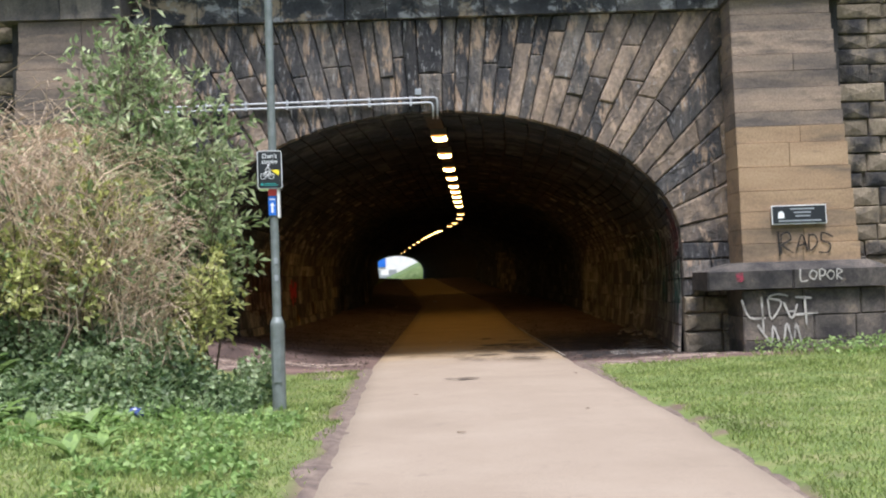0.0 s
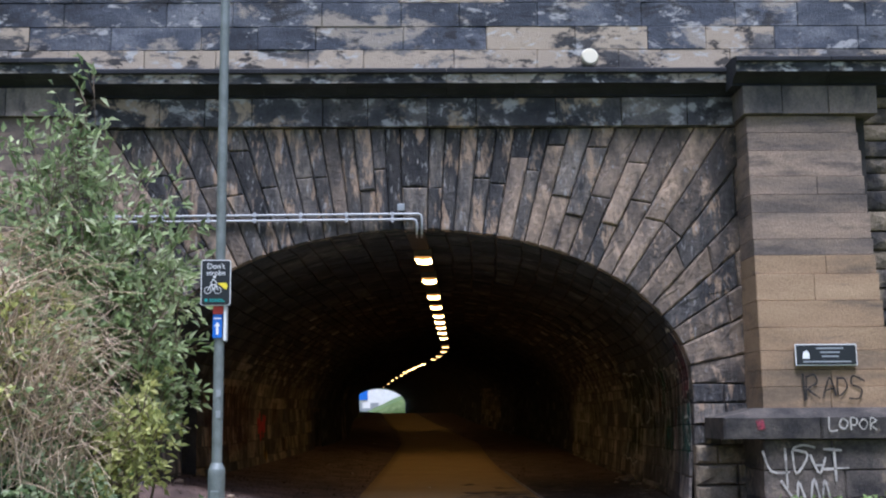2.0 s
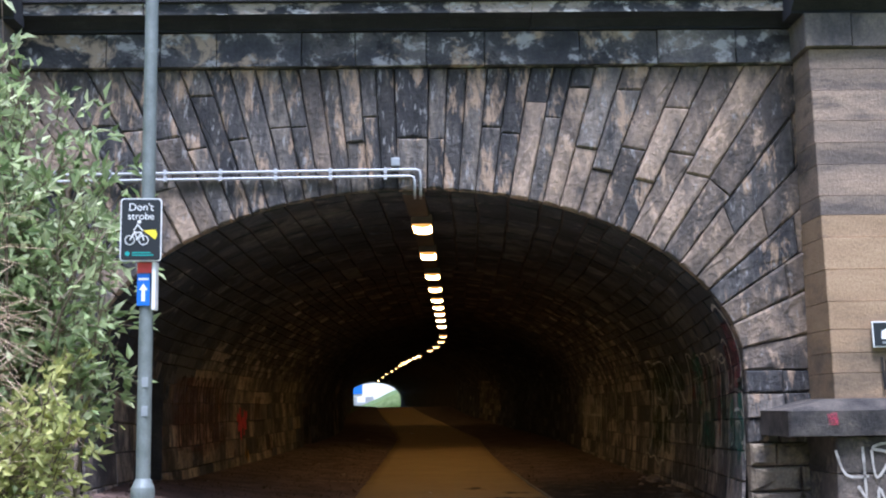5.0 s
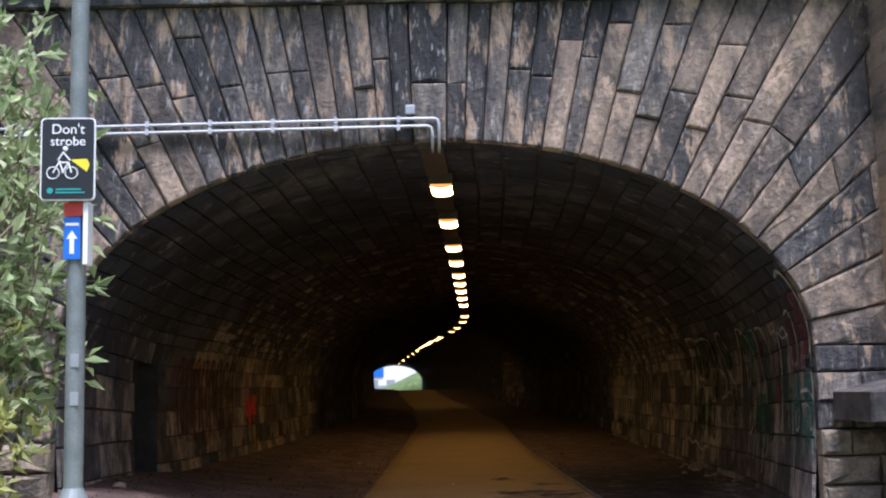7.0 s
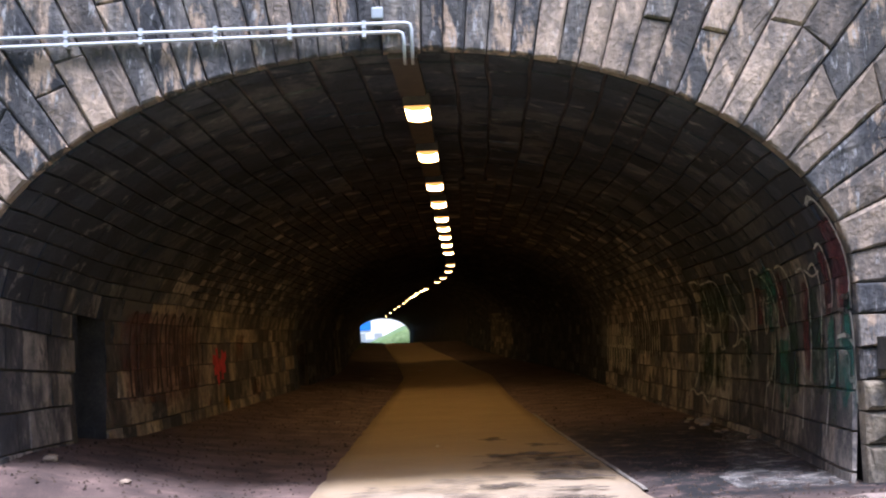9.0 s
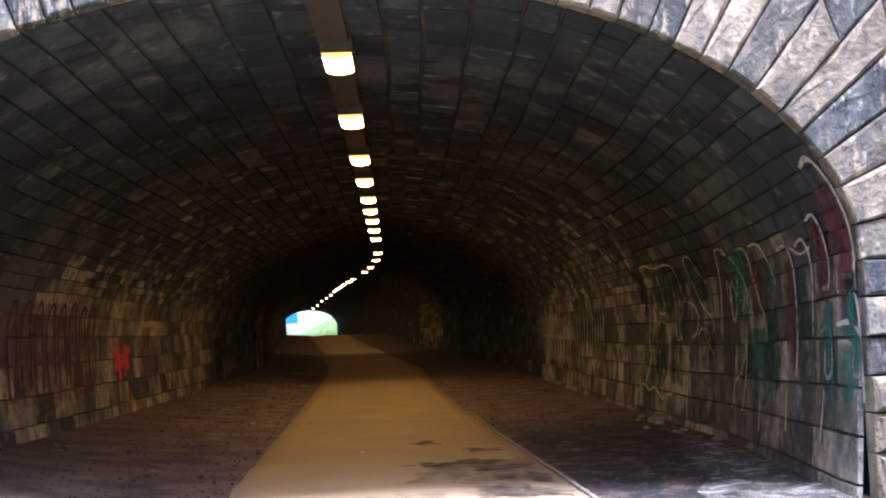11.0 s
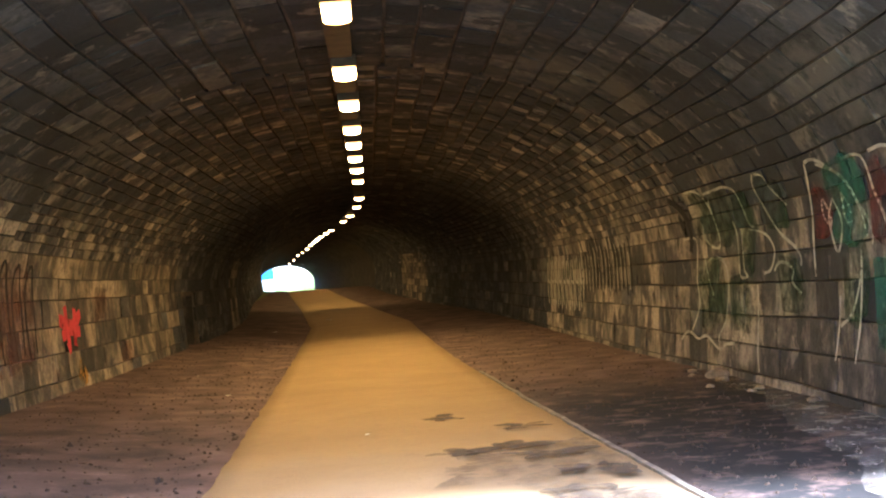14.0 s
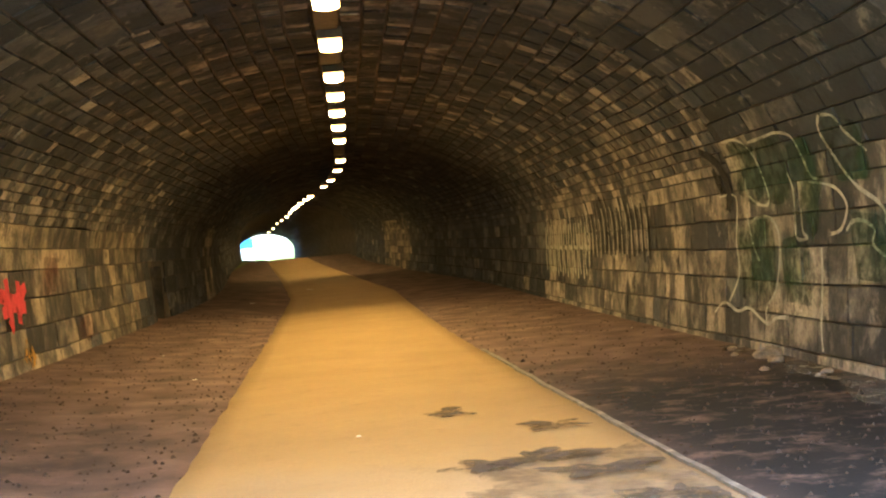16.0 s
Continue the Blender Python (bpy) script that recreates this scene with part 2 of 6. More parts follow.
# ochre tint inside the tunnel, painting the lamps' yellow light onto the asphalt
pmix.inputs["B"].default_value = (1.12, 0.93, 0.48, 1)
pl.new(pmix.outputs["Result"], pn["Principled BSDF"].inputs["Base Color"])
M_STEEL = material("grey-green galvanised steel", [(0.3, (0.13, 0.15, 0.14)), (0.7, (0.22, 0.245, 0.235))], 6, 60, 0.55, 0.06, metal=0.25, contrast=0.15)
M_CONDUIT = plain("pale grey conduit", (0.42, 0.43, 0.44), 0.5, 0.2)
M_BLACK = plain("black sign face", (0.012, 0.014, 0.015), 0.4)
M_WHITE = plain("white sign paint", (0.75, 0.76, 0.75), 0.5)
M_SIGNGREY = plain("grey sign back", (0.30, 0.32, 0.33), 0.5, 0.3)
M_YELLOW = plain("yellow sign paint", (0.75, 0.62, 0.02), 0.5)
M_TEAL = plain("teal sign paint", (0.02, 0.30, 0.27), 0.5)
M_BLUE = plain("blue sign paint", (0.02, 0.14, 0.55), 0.45)
M_RED = plain("red sticker", (0.6, 0.06, 0.05), 0.5)
M_LAMP = plain("warm lamp diffuser", (1.0, 0.59, 0.165), 0.4, 0.0, 24.0)
M_LAMP_EDGE = plain("amber edge of the lamp diffuser", (1.0, 0.45, 0.09), 0.4, 0.0, 0.7)
M_LAMP_DIM = plain("dim warm lamp diffuser", (1.0, 0.56, 0.17), 0.4, 0.0, 7.0)
M_TRAY = material("rusty brown lamp tray", [(0.3, (0.032, 0.024, 0.018)), (0.7, (0.075, 0.054, 0.038))], 6, 60, 0.7, 0.15)
M_BARK = material("brown twig bark", [(0.3, (0.10, 0.075, 0.05)), (0.7, (0.2, 0.15, 0.10))], 8, 60)
M_STRAW = material("dry straw stems", [(0.3, (0.34, 0.24, 0.16)), (0.7, (0.74, 0.57, 0.40))], 6, 60, 0.8, 0.0, 0.3, "island")


def leaf_material(name, ramp, vary=0.35):
    m = material(name, ramp, 1.3, 20, 0.55, 0.0, vary, "island", 0.0, 0.3, contrast=0.2)
    N, L = m.node_tree.nodes, m.node_tree.links
    b = N["Principled BSDF"]
    tr, mix = N.new("ShaderNodeBsdfTranslucent"), N.new("ShaderNodeMixShader")
    L.new(b.inputs["Base Color"].links[0].from_socket, tr.inputs["Color"])
    mix.inputs[0].default_value = 0.5
    L.new(b.outputs[0], mix.inputs[1])
    L.new(tr.outputs[0], mix.inputs[2])
    L.new(mix.outputs[0], N["Material Output"].inputs["Surface"])
    return m


M_LEAF = leaf_material("grey-green leaves", [(0.3, (0.13, 0.19, 0.07)), (0.5, (0.32, 0.40, 0.18)), (0.7, (0.58, 0.62, 0.38))])
M_LEAF_YELLOW = leaf_material("yellow-green leaves", [(0.3, (0.30, 0.34, 0.10)), (0.7, (0.58, 0.57, 0.22))])
M_IVY = leaf_material("dark ivy leaves", [(0.3, (0.05, 0.09, 0.035)), (0.5, (0.20, 0.28, 0.12)), (0.7, (0.48, 0.54, 0.33))])
M_DOCK = leaf_material("bright dock leaves", [(0.3, (0.14, 0.24, 0.06)), (0.7, (0.36, 0.48, 0.17))])
M_GRASS = leaf_material("fresh grass", [(0.3, (0.19, 0.25, 0.07)), (0.5, (0.31, 0.39, 0.12)), (0.7, (0.47, 0.50, 0.20))])


# ---- mesh helpers ----
def mesh(name, verts, faces, mats, parent=None, label="", mat_index=None, smooth=False):
    me = bpy.data.meshes.new(name)
    me.from_pydata([tuple(v) for v in verts], [], [tuple(f) for f in faces])
    for m in (mats if isinstance(mats, (list, tuple)) else [mats]):
        me.materials.append(m)
    if mat_index is not None:
        me.polygons.foreach_set("material_index", mat_index)
    if smooth:
        me.polygons.foreach_set("use_smooth", [True] * len(me.polygons))
    me.update()
    ob = new(name, me)
    if parent is not None:
        ob.parent = parent
    if label:
        ob["label"] = label
    return ob


def part(name, bm, mat, parent, label=""):
    me = bpy.data.meshes.new(name)
    bm.normal_update()
    bm.to_mesh(me)
    bm.free()
    me.materials.append(mat)
    ob = new(name, me)
    ob.parent = parent
    if label:
        ob["label"] = label
    return ob


def box(x0, x1, y0, y1, z0, z1, bevel=0.0):
    bm = bmesh.new()
    bmesh.ops.create_cube(bm, size=1, matrix=Matrix.Translation(((x0 + x1) / 2, (y0 + y1) / 2, (z0 + z1) / 2)) @ Matrix.Diagonal((x1 - x0, y1 - y0, z1 - z0, 1)))
    if bevel:
        bmesh.ops.bevel(bm, geom=bm.edges[:], offset=bevel, segments=2, affect="EDGES", profile=0.6)
    return bm


def tube(path, r, n=8, r2=None):
    """Verts and faces of a tube along a polyline."""
    r2 = r if r2 is None else r2
    P = [Vector(p) for p in path]
    vs, fs = [], []
    for i, p in enumerate(P):
        d = (P[min(i + 1, len(P) - 1)] - P[max(i - 1, 0)]).normalized()
        a = d.cross(Vector((0.31, 0.2, 0.93)))
        a = a.normalized() if a.length > 0.05 else d.cross(Vector((1, 0, 0))).normalized()
        b = d.cross(a)
        rr = r + (r2 - r) * i / max(1, len(P) - 1)
        for k in range(n):
            t = 2 * math.pi * k / n
            vs.append(p + rr * (math.cos(t) * a + math.sin(t) * b))
    for i in range(len(P) - 1):
        for k in range(n):
            k2 = (k + 1) % n
            fs.append((i * n + k, i * n + k2, (i + 1) * n + k2, (i + 1) * n + k))
    fs.append(tuple(range(n - 1, -1, -1)))
    fs.append(tuple((len(P) - 1) * n + k for k in range(n)))
    return vs, fs


def prism(poly, yb, yf, inset=0.012, pillow=0.0, rng=random):
    """A block: an outline in x and z, from its back plane to its front plane, with chipped, rounded front edges."""
    n = len(poly)
    cx, cz = sum(p[0] for p in poly) / n, sum(p[1] for p in poly) / n
    vs, fs = [], []
    for x, z in poly:
        vs.append((x, yb, z))
    for x, z in poly:
        vs.append((x, yf + inset, z))
    for x, z in poly:
        d = math.hypot(x - cx, z - cz) or 1
        k = inset * rng.uniform(0.7, 1.6) / d
        vs.append((x + (cx - x) * k, yf + rng.uniform(-0.004, 0.004), z + (cz - z) * k))
    for i in range(n):
        j = (i + 1) % n
        fs.append((i, j, n + j, n + i))
        fs.append((n + i, n + j, 2 * n + j, 2 * n + i))
    if pillow:
        vs.append((cx + rng.uniform(-0.05, 0.05), yf - pillow * rng.uniform(0.6, 1.3), cz + rng.uniform(-0.03, 0.03)))
        for i in range(n):
            fs.append((2 * n + i, 2 * n + (i + 1) % n, 3 * n))
    else:
        fs.append(tuple(range(2 * n, 3 * n)))
    return vs, fs


def rough_block(poly, yb, yf, rng, chip=0.010, bulge=0.02):
    """A worn block: ragged arrises, a rounded margin and an uneven, slightly swollen face."""
    cx, cz = sum(p[0] for p in poly) / len(poly), sum(p[1] for p in poly) / len(poly)
    pts = []
    for i, a in enumerate(poly):
        b = poly[(i + 1) % len(poly)]
        m = max(1, round(math.hypot(b[0] - a[0], b[1] - a[1]) / 0.24))
        pts += [(a[0] + (b[0] - a[0]) * k / m, a[1] + (b[1] - a[1]) * k / m) for k in range(m)]
    n = len(pts)
    inw = []
    for i in range(n):
        ax, az = pts[i - 1]
        bx, bz = pts[(i + 1) % n]
        q = Vector((-(bz - az), bx - ax)).normalized()
        if q.dot(Vector((cx - pts[i][0], cz - pts[i][1]))) < 0:
            q = -q
        inw.append(q)
    vs = [(x, yb, z) for x, z in pts]
    for (d0, d1, y, j) in ((0.0, 0.35, yf + 1.6 * chip, 0.0), (0.8, 1.9, yf, 0.25), (2.6, 4.4, yf - bulge * 0.5, 0.6)):
        for p, q in zip(pts, inw):
            d = chip * rng.uniform(d0, d1)
            vs.append((p[0] + q.x * d, y + j * bulge * rng.uniform(-1, 1), p[1] + q.y * d))
    fs = [(r * n + i, r * n + (i + 1) % n, (r + 1) * n + (i + 1) % n, (r + 1) * n + i) for r in range(3) for i in range(n)]
    vs.append((cx, yf - bulge * rng.uniform(0.2, 1.0), cz))
    fs += [(3 * n + i, 3 * n + (i + 1) % n, 4 * n) for i in range(n)]
    return vs, fs


def inset_poly(poly, d):
    n = len(poly)
    cx, cz = sum(p[0] for p in poly) / n, sum(p[1] for p in poly) / n
    out = []
    for x, z in poly:
        out.append((x + (d if x < cx else -d), z + (d if z < cz else -d)))
    return out


# ---- lie of the land and of the tunnel ----
AXIS_Y = (21.9, 24.5, 28.2, 34, 45, 55, 60, 67, 72, 84, 90, 99, 122, 139, 163, 198, 226)
AXIS_X = (-0.13, -0.02, 0.10, 0.28, 0.58, 0.86, 0.87, 0.70, 0.45, -0.22, -0.55, -1.02, -1.75, -2.65, -4.5, -6.9, -8.8)
FRONT, BACK = 21.9, 226.0


def axis(y):
    return float(np.mean([np.interp(y + d, AXIS_Y, AXIS_X) for d in (-3, -1.5, 0, 1.5, 3)])) if y > 25 else float(np.interp(y, AXIS_Y, AXIS_X))


def grade(y):
    u = min(max(y - 38, 0), 90)
    return 0.006 * u + 0.00015 * u * u


def path_edges(y):
    c = np.interp(y, (-60, 0, 8, 12, 21, 30, 40, 60, 85, 122, 160, 226, 300), (0.2, 0.62, 0.66, 0.66, 0.44, 0.43, 0.47, 0.66, -0.4, -2.5, -4.6, -9.0, -14))
    w = np.interp(y, (0, 8, 12, 21, 30, 45, 60), (1.62, 1.59, 1.67, 1.70, 1.66, 1.68, 1.80))
    return c - w, c + w


def land(x, y):
    """Height of the ground."""
    z = grade(y)
    if y < FRONT:
        if x < -2.3:
            d = max(0.0, -2.3 - 0.55 * max(0, y - 15) - x)
            z += 0.10 * d + 0.045 * max(0, d - 1.2) ** 2 * (1 if d < 5 else 0) + (0.65 + 0.05 * (d - 5) if d >= 5 else 0)
            k, q = min(max((y - 12.2) / 2.2, 0), 1), min(max((-2.6 - 0.55 * max(0, y - 15) - x) / 1.4, 0), 1)
            z += 0.70 * k * k * (3 - 2 * k) * q * q * (3 - 2 * q)
        if x > 2.6:
            z += 0.022 * min(x - 2.6, 8) * min(1, max(0, (y - 6) / 12))
        if y > 17 and x < -2.3:
            z += 0.24 * min(1.0, (-2.3 - x) / 2.0) * min(1.0, (y - 17) / 4.0)
        rise = min(1, max(0, (abs(x) - 13) / 9))
        z += 10.0 * rise * rise * (3 - 2 * rise) * (1 if abs(x) < 120 and y > -140 else 0.6)
        z += 0.03 * noise.noise((x * 0.7, y * 0.7, 0))
    elif y < BACK:
        d = x - axis(y)
        if d < -1.9:
            z += 0.085 * (-1.9 - d)
            z += 0.24 * min(1.0, max(0.0, (-2.3 - d) / 2.0)) * min(1.0, max(0.0, (29.5 - y) / 5.0))
        z += 0.02 * noise.noise((x * 0.9, y * 0.9, 3))
    l, r = path_edges(y)
    if l - 0.05 < x < r + 0.05:
        z = grade(y) - 0.03
    return z


def soil(x, y):
    """1 where the ground is bare earth."""
    l, r = path_edges(y)
    if y > FRONT - 2.2 - 0.5 * noise.noise((x * 0.8, 0, 5)) and y < BACK and x > -6:
        return 1.0
    n = noise.noise((x * 0.5, y * 0.5, 7)) + 0.5 * noise.noise((x * 1.7, y * 1.7, 2))
    if x <= l and x > l - 0.24 - 0.25 * n:
        return 1.0
    if x >= r and x < r + 0.12 + 0.25 * n:
        return 1.0
    if math.hypot((x - 3.5) / 0.9, (y - 12.6) / 2.0) < 1 and noise.noise((x * 2.3, y * 1.8, 11)) > 0.32 or math.hypot((x - 2.9) / 0.6, (y - 8.8) / 0.9) < 1 and noise.noise((x * 2.3, y * 1.8, 4)) > 0.3:
        return 0.5
    return 0.0


# ---- ground ----
def ramp_lines(points):
    out = []
    for a, b, s in points:
        out += list(np.arange(a, b, s))
    return [float(v) for v in out]


gx = ramp_lines([(-600, -60, 60), (-60, -24, 6), (-24, -14, 1), (-14, 12, 0.25), (12, 24, 1), (24, 60, 6), (60, 601, 60)])
gy = ramp_lines([(-600, -60, 60), (-60, 4, 2), (4, 46, 0.25), (46, 240, 2), (240, 300, 6), (300, 901, 60)])
gv = [(x, y, land(x, y)) for y in gy for x in gx]
nx = len(gx)
gf = [(j * nx + i, j * nx + i + 1, (j + 1) * nx + i + 1, (j + 1) * nx + i) for j in range(len(gy) - 1) for i in range(nx - 1)]


def ground_material():
    m = material("turf and bare earth", [(0.3, (0.08, 0.11, 0.035)), (0.5, (0.13, 0.165, 0.052)), (0.7, (0.21, 0.20, 0.09))], 2.0, 30, 0.95, 0.05)
    nt = m.node_tree
    N, L = nt.nodes, nt.links
    geo = N.new("ShaderNodeNewGeometry")
    n = N.new("ShaderNodeTexNoise")
    n.inputs["Scale"].default_value, n.inputs["Detail"].default_value = 1.6, 4
    L.new(geo.outputs["Position"], n.inputs["Vector"])
    cr = N.new("ShaderNodeValToRGB")
    els = cr.color_ramp.elements
    els[0].position, els[0].color = 0.30, (0.070, 0.048, 0.041, 1)
    els[1].position, els[1].color = 0.74, (0.20, 0.135, 0.110, 1)
    els.new(0.52).color = (0.13, 0.086, 0.072, 1)
    nf = N.new("ShaderNodeTexNoise")
    nf.inputs["Scale"].default_value, nf.inputs["Detail"].default_value, nf.inputs["Roughness"].default_value = 70, 5, 0.7
    L.new(geo.outputs["Position"], nf.inputs["Vector"])
    na = N.new("ShaderNodeMath")
    na.operation = "MULTIPLY_ADD"
    na.inputs[1].default_value, na.inputs[2].default_value = 0.4, -0.2
    L.new(nf.outputs["Fac"], na.inputs[0])
    nb = N.new("ShaderNodeMath")
    L.new(n.outputs["Fac"], nb.inputs[0])
    L.new(na.outputs[0], nb.inputs[1])
    L.new(nb.outputs[0], cr.inputs[0])
    att = N.new("ShaderNodeAttribute")
    att.attribute_name = "bare"
    mx = N.new("ShaderNodeMix")
    mx.data_type = "RGBA"
    L.new(att.outputs["Fac"], mx.inputs["Factor"])
    b = N["Principled BSDF"]
    b.inputs["Specular IOR Level"].default_value = 0.12
    L.new(b.inputs["Base Color"].links[0].from_socket, mx.inputs["A"])
    wet = N.new("ShaderNodeAttribute")
    wet.attribute_name = "wet"
    wn_ = N.new("ShaderNodeTexNoise")
    wn_.inputs["Scale"].default_value, wn_.inputs["Detail"].default_value, wn_.inputs["Roughness"].default_value = 2.4, 9, 0.7
    L.new(geo.outputs["Position"], wn_.inputs["Vector"])
    wr = N.new("ShaderNodeMapRange")
    wr.inputs[1].default_value, wr.inputs[2].default_value, wr.inputs[3].default_value, wr.inputs[4].default_value = 0.50, 0.68, 1.0, 0.0
    L.new(wn_.outputs["Fac"], wr.inputs[0])
    wm = N.new("ShaderNodeMath")
    wm.operation = "MULTIPLY"
    L.new(wet.outputs["Fac"], wm.inputs[0])
    L.new(wr.outputs[0], wm.inputs[1])
    wx = N.new("ShaderNodeMix")
    wx.data_type = "RGBA"
    L.new(wm.outputs[0], wx.inputs["Factor"])
    L.new(cr.outputs[0], wx.inputs["A"])
    wx.inputs["B"].default_value = (0.019, 0.018, 0.018, 1)
    L.new(wx.outputs["Result"], mx.inputs["B"])
    L.new(mx.outputs["Result"], b.inputs["Base Color"])
    return m


ground = mesh("ground", gv, gf, ground_material(), smooth=True)
at = ground.data.attributes.new("bare", "FLOAT", "POINT")
at.data.foreach_set("value", [soil(v[0], v[1]) for v in gv])
def wetness(x, y):
    if y < 20.5 or y > 34:
        return 0.0
    side = min(1.0, max(0.0, (x - 1.6) / 0.8)) if x > 0 else 0.45 * min(1.0, max(0.0, (-x - 1.0) / 1.0))
    return side * min(1.0, (y - 20.5) / 1.0) * min(1.0, (34 - y) / 5.0)


at = ground.data.attributes.new("wet", "FLOAT", "POINT")
at.data.foreach_set("value", [wetness(v[0], v[1]) for v in gv])
tagged(ground, "grassy verge and bare trodden earth beside the path", "ground", kind="structure")

# the path
pv, pf = [], []
py = ramp_lines([(-60, 4, 4), (4, 46, 0.2), (46, 300, 2)])
for y in py:
    l, r = path_edges(y)
    jl, jr = 0.05 * noise.noise((0, y * 1.3, 1)) + 0.02 * noise.noise((0, y * 5, 1)), 0.03 * noise.noise((5, y * 1.3, 1))
    z = grade(y)
    for x, dz in ((l + jl - 0.02, -0.05), (l + jl, 0.004), (l + 0.25, 0.012), ((l + r) / 2, 0.03), (r - 0.25, 0.012), (r + jr, 0.004), (r + jr + 0.02, -0.05)):
        pv.append((x, y, z + dz))
for j in range(len(pv) // 7 - 1):
    for i in range(6):
        pf.append((j * 7 + i, j * 7 + i + 1, (j + 1) * 7 + i + 1, (j + 1) * 7 + i))
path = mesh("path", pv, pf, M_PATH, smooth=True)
tagged(path, "pale worn asphalt path running into the tunnel", "path", kind="structure")

# ---- tunnel section ----
def section(y, u, off=0.0):
    """A point of the lining: u runs from the right foot (0) over the crown (0.5) to the left foot (1)."""
    k = min(max((y - FRONT - 0.6) / 5.0, 0), 1)
    a, z0, b = 4.47 + 0.38 * k, 2.0 - 0.2 * k, 2.54 + 0.32 * k
    leg = 2.2
    arc = 5.55
    total = 2 * (leg + arc)
    s = u * total
    side = 1
    if s > total / 2:
        s, side = total - s, -1
    if s < leg:
        z = z0 - (leg - s) * (z0 + 0.15) / leg
        x = a - 0.10 * ((z0 - z) / z0) ** 2
        nx_, nz_ = 1.0, 0.0
    else:
        # steps of about equal length round the ellipse
        f = (s - leg) / arc
        th = math.pi / 2 * (0.78 * f + 0.22 * f * f) if f < 1 else math.pi / 2
        x, z = a * math.cos(th), z0 + b * math.sin(th)
        nx_, nz_ = math.cos(th) / a, math.sin(th) / b
        q = math.hypot(nx_, nz_)
        nx_, nz_ = nx_ / q, nz_ / q
    return (axis(y) + side * (x + nx_ * off), y, grade(y) + z + nz_ * off)


def u_at(h):
    """u for a height h along the wall from the right foot."""
    return h / 15.5


NICHES = [(26.1, 27.5, 0.815, 1.01, -1), (48.2, 49.6, 0.872, 1.01, -1)]


def in_niche(y, u):
    return any(a < y < b and c < u < d for a, b, c, d, _ in NICHES)


# backing of the lining: an inner skin with joints' colour and an outer skin
ly = sorted(set([FRONT + 0.16, 26.1, 27.5, 48.2, 49.6, BACK] + [float(v) for v in np.arange(23, 40, 1.0)] + [float(v) for v in np.arange(40, 225, 2.5)]))
lu = sorted(set([0.815, 0.872] + [i / 44 for i in range(45)]))
sv, sf, ns = [], [], len(lu)
for y in ly:
    sv += [section(y, u, 0.03) for u in lu]
for y in ly:
    sv += [section(y, u, 0.75) for u in lu]
o = len(ly) * ns
for j in range(len(ly) - 1):
    for i in range(ns - 1):
        if not in_niche((ly[j] + ly[j + 1]) / 2, (lu[i] + lu[i + 1]) / 2):
            sf.append((j * ns + i, j * ns + i + 1, (j + 1) * ns + i + 1, (j + 1) * ns + i))
        sf.append((o + j * ns + i, o + (j + 1) * ns + i, o + (j + 1) * ns + i + 1, o + j * ns + i + 1))
M_BACKING = material("sooty tunnel masonry", [(0.32, (0.02, 0.018, 0.017)), (0.55, (0.06, 0.05, 0.042)), (0.75, (0.16, 0.125, 0.09))], 1.4, 24, 0.95, 0.6)
lining = mesh("wall_tunnel", sv, sf, M_BACKING, smooth=True)
tagged(lining, "curved stone tunnel lining blackened with soot", "tunnel", kind="structure")

for a, b, c, d, side in NICHES:
    u0, u1 = (max(c, 0.0), d) if side > 0 else (c, min(d, 1.0))
    f0, f1 = section((a + b) / 2, u0, 0.05), section((a + b) / 2, u1, 0.05)
    zt = max(f0[2], f1[2])
    zb = min(f0[2], f1[2]) - 0.1
    xi = (f0[0] + f1[0]) / 2
    xo = xi + side * 0.62
    v = [(x, y, z) for x in (xi - side * 0.02, xo) for y in (a, b) for z in (zb, zt)]
    vv = v + [(x, y, z) for x in (xi + side * 0.1, xo + side * 0.06) for y in (a - 0.06, b + 0.06) for z in (zb - 0.06, zt + 0.06)]
    mesh("refuge", vv, [(0, 1, 5, 4), (2, 6, 7, 3), (4, 5, 7, 6), (1, 3, 7, 5), (12, 13, 15, 14), (8, 12, 14, 10), (9, 11, 15, 13)], M_BACKING, lining, "dark refuge recess in the wall")


def lining_block(y0, y1, u0, u1, proud, rng):
    """A stone of the lining: four back corners, four chipped front corners."""
    def wave(y, u):
        return u + 0.0022 * noise.noise((y * 0.45, u * 25, 0))

    g, du = 0.004, 0.011 / 15.5
    back = [section(y, wave(y, u), 0.034) for y, u in ((y0 + g, u0 + du), (y1 - g, u0 + du), (y1 - g, u1 - du), (y0 + g, u1 - du))]
    e = 0.006
    de = e / 15.5
    fr = []
    for y, u in ((y0 + g + e, u0 + du + de), (y1 - g - e, u0 + du + de), (y1 - g - e, u1 - du - de), (y0 + g + e, u1 - du - de)):
        fr.append(section(y + rng.uniform(-0.006, 0.006), wave(y, u), -proud + rng.uniform(-0.006, 0.006)))
    return back + fr, [(4, 5, 6, 7), (0, 1, 5, 4), (1, 2, 6, 5), (2, 3, 7, 6), (3, 0, 4, 7)]


rng = random.Random(11)
stones_near, jv, jf, jm = [], [], [], []
# tall courses in the side walls, shallower ones round the crown
right_u = [0.0] + [(h + 0.15) / 15.5 for h in (0.12, 0.53, 0.95, 1.38, 1.77, 2.2, 2.58)]
left_u = [1 - (h + 0.15) / 15.5 for h in (2.98, 2.46, 1.97, 1.49, 1.01, 0.53, 0.12)] + [1.0]


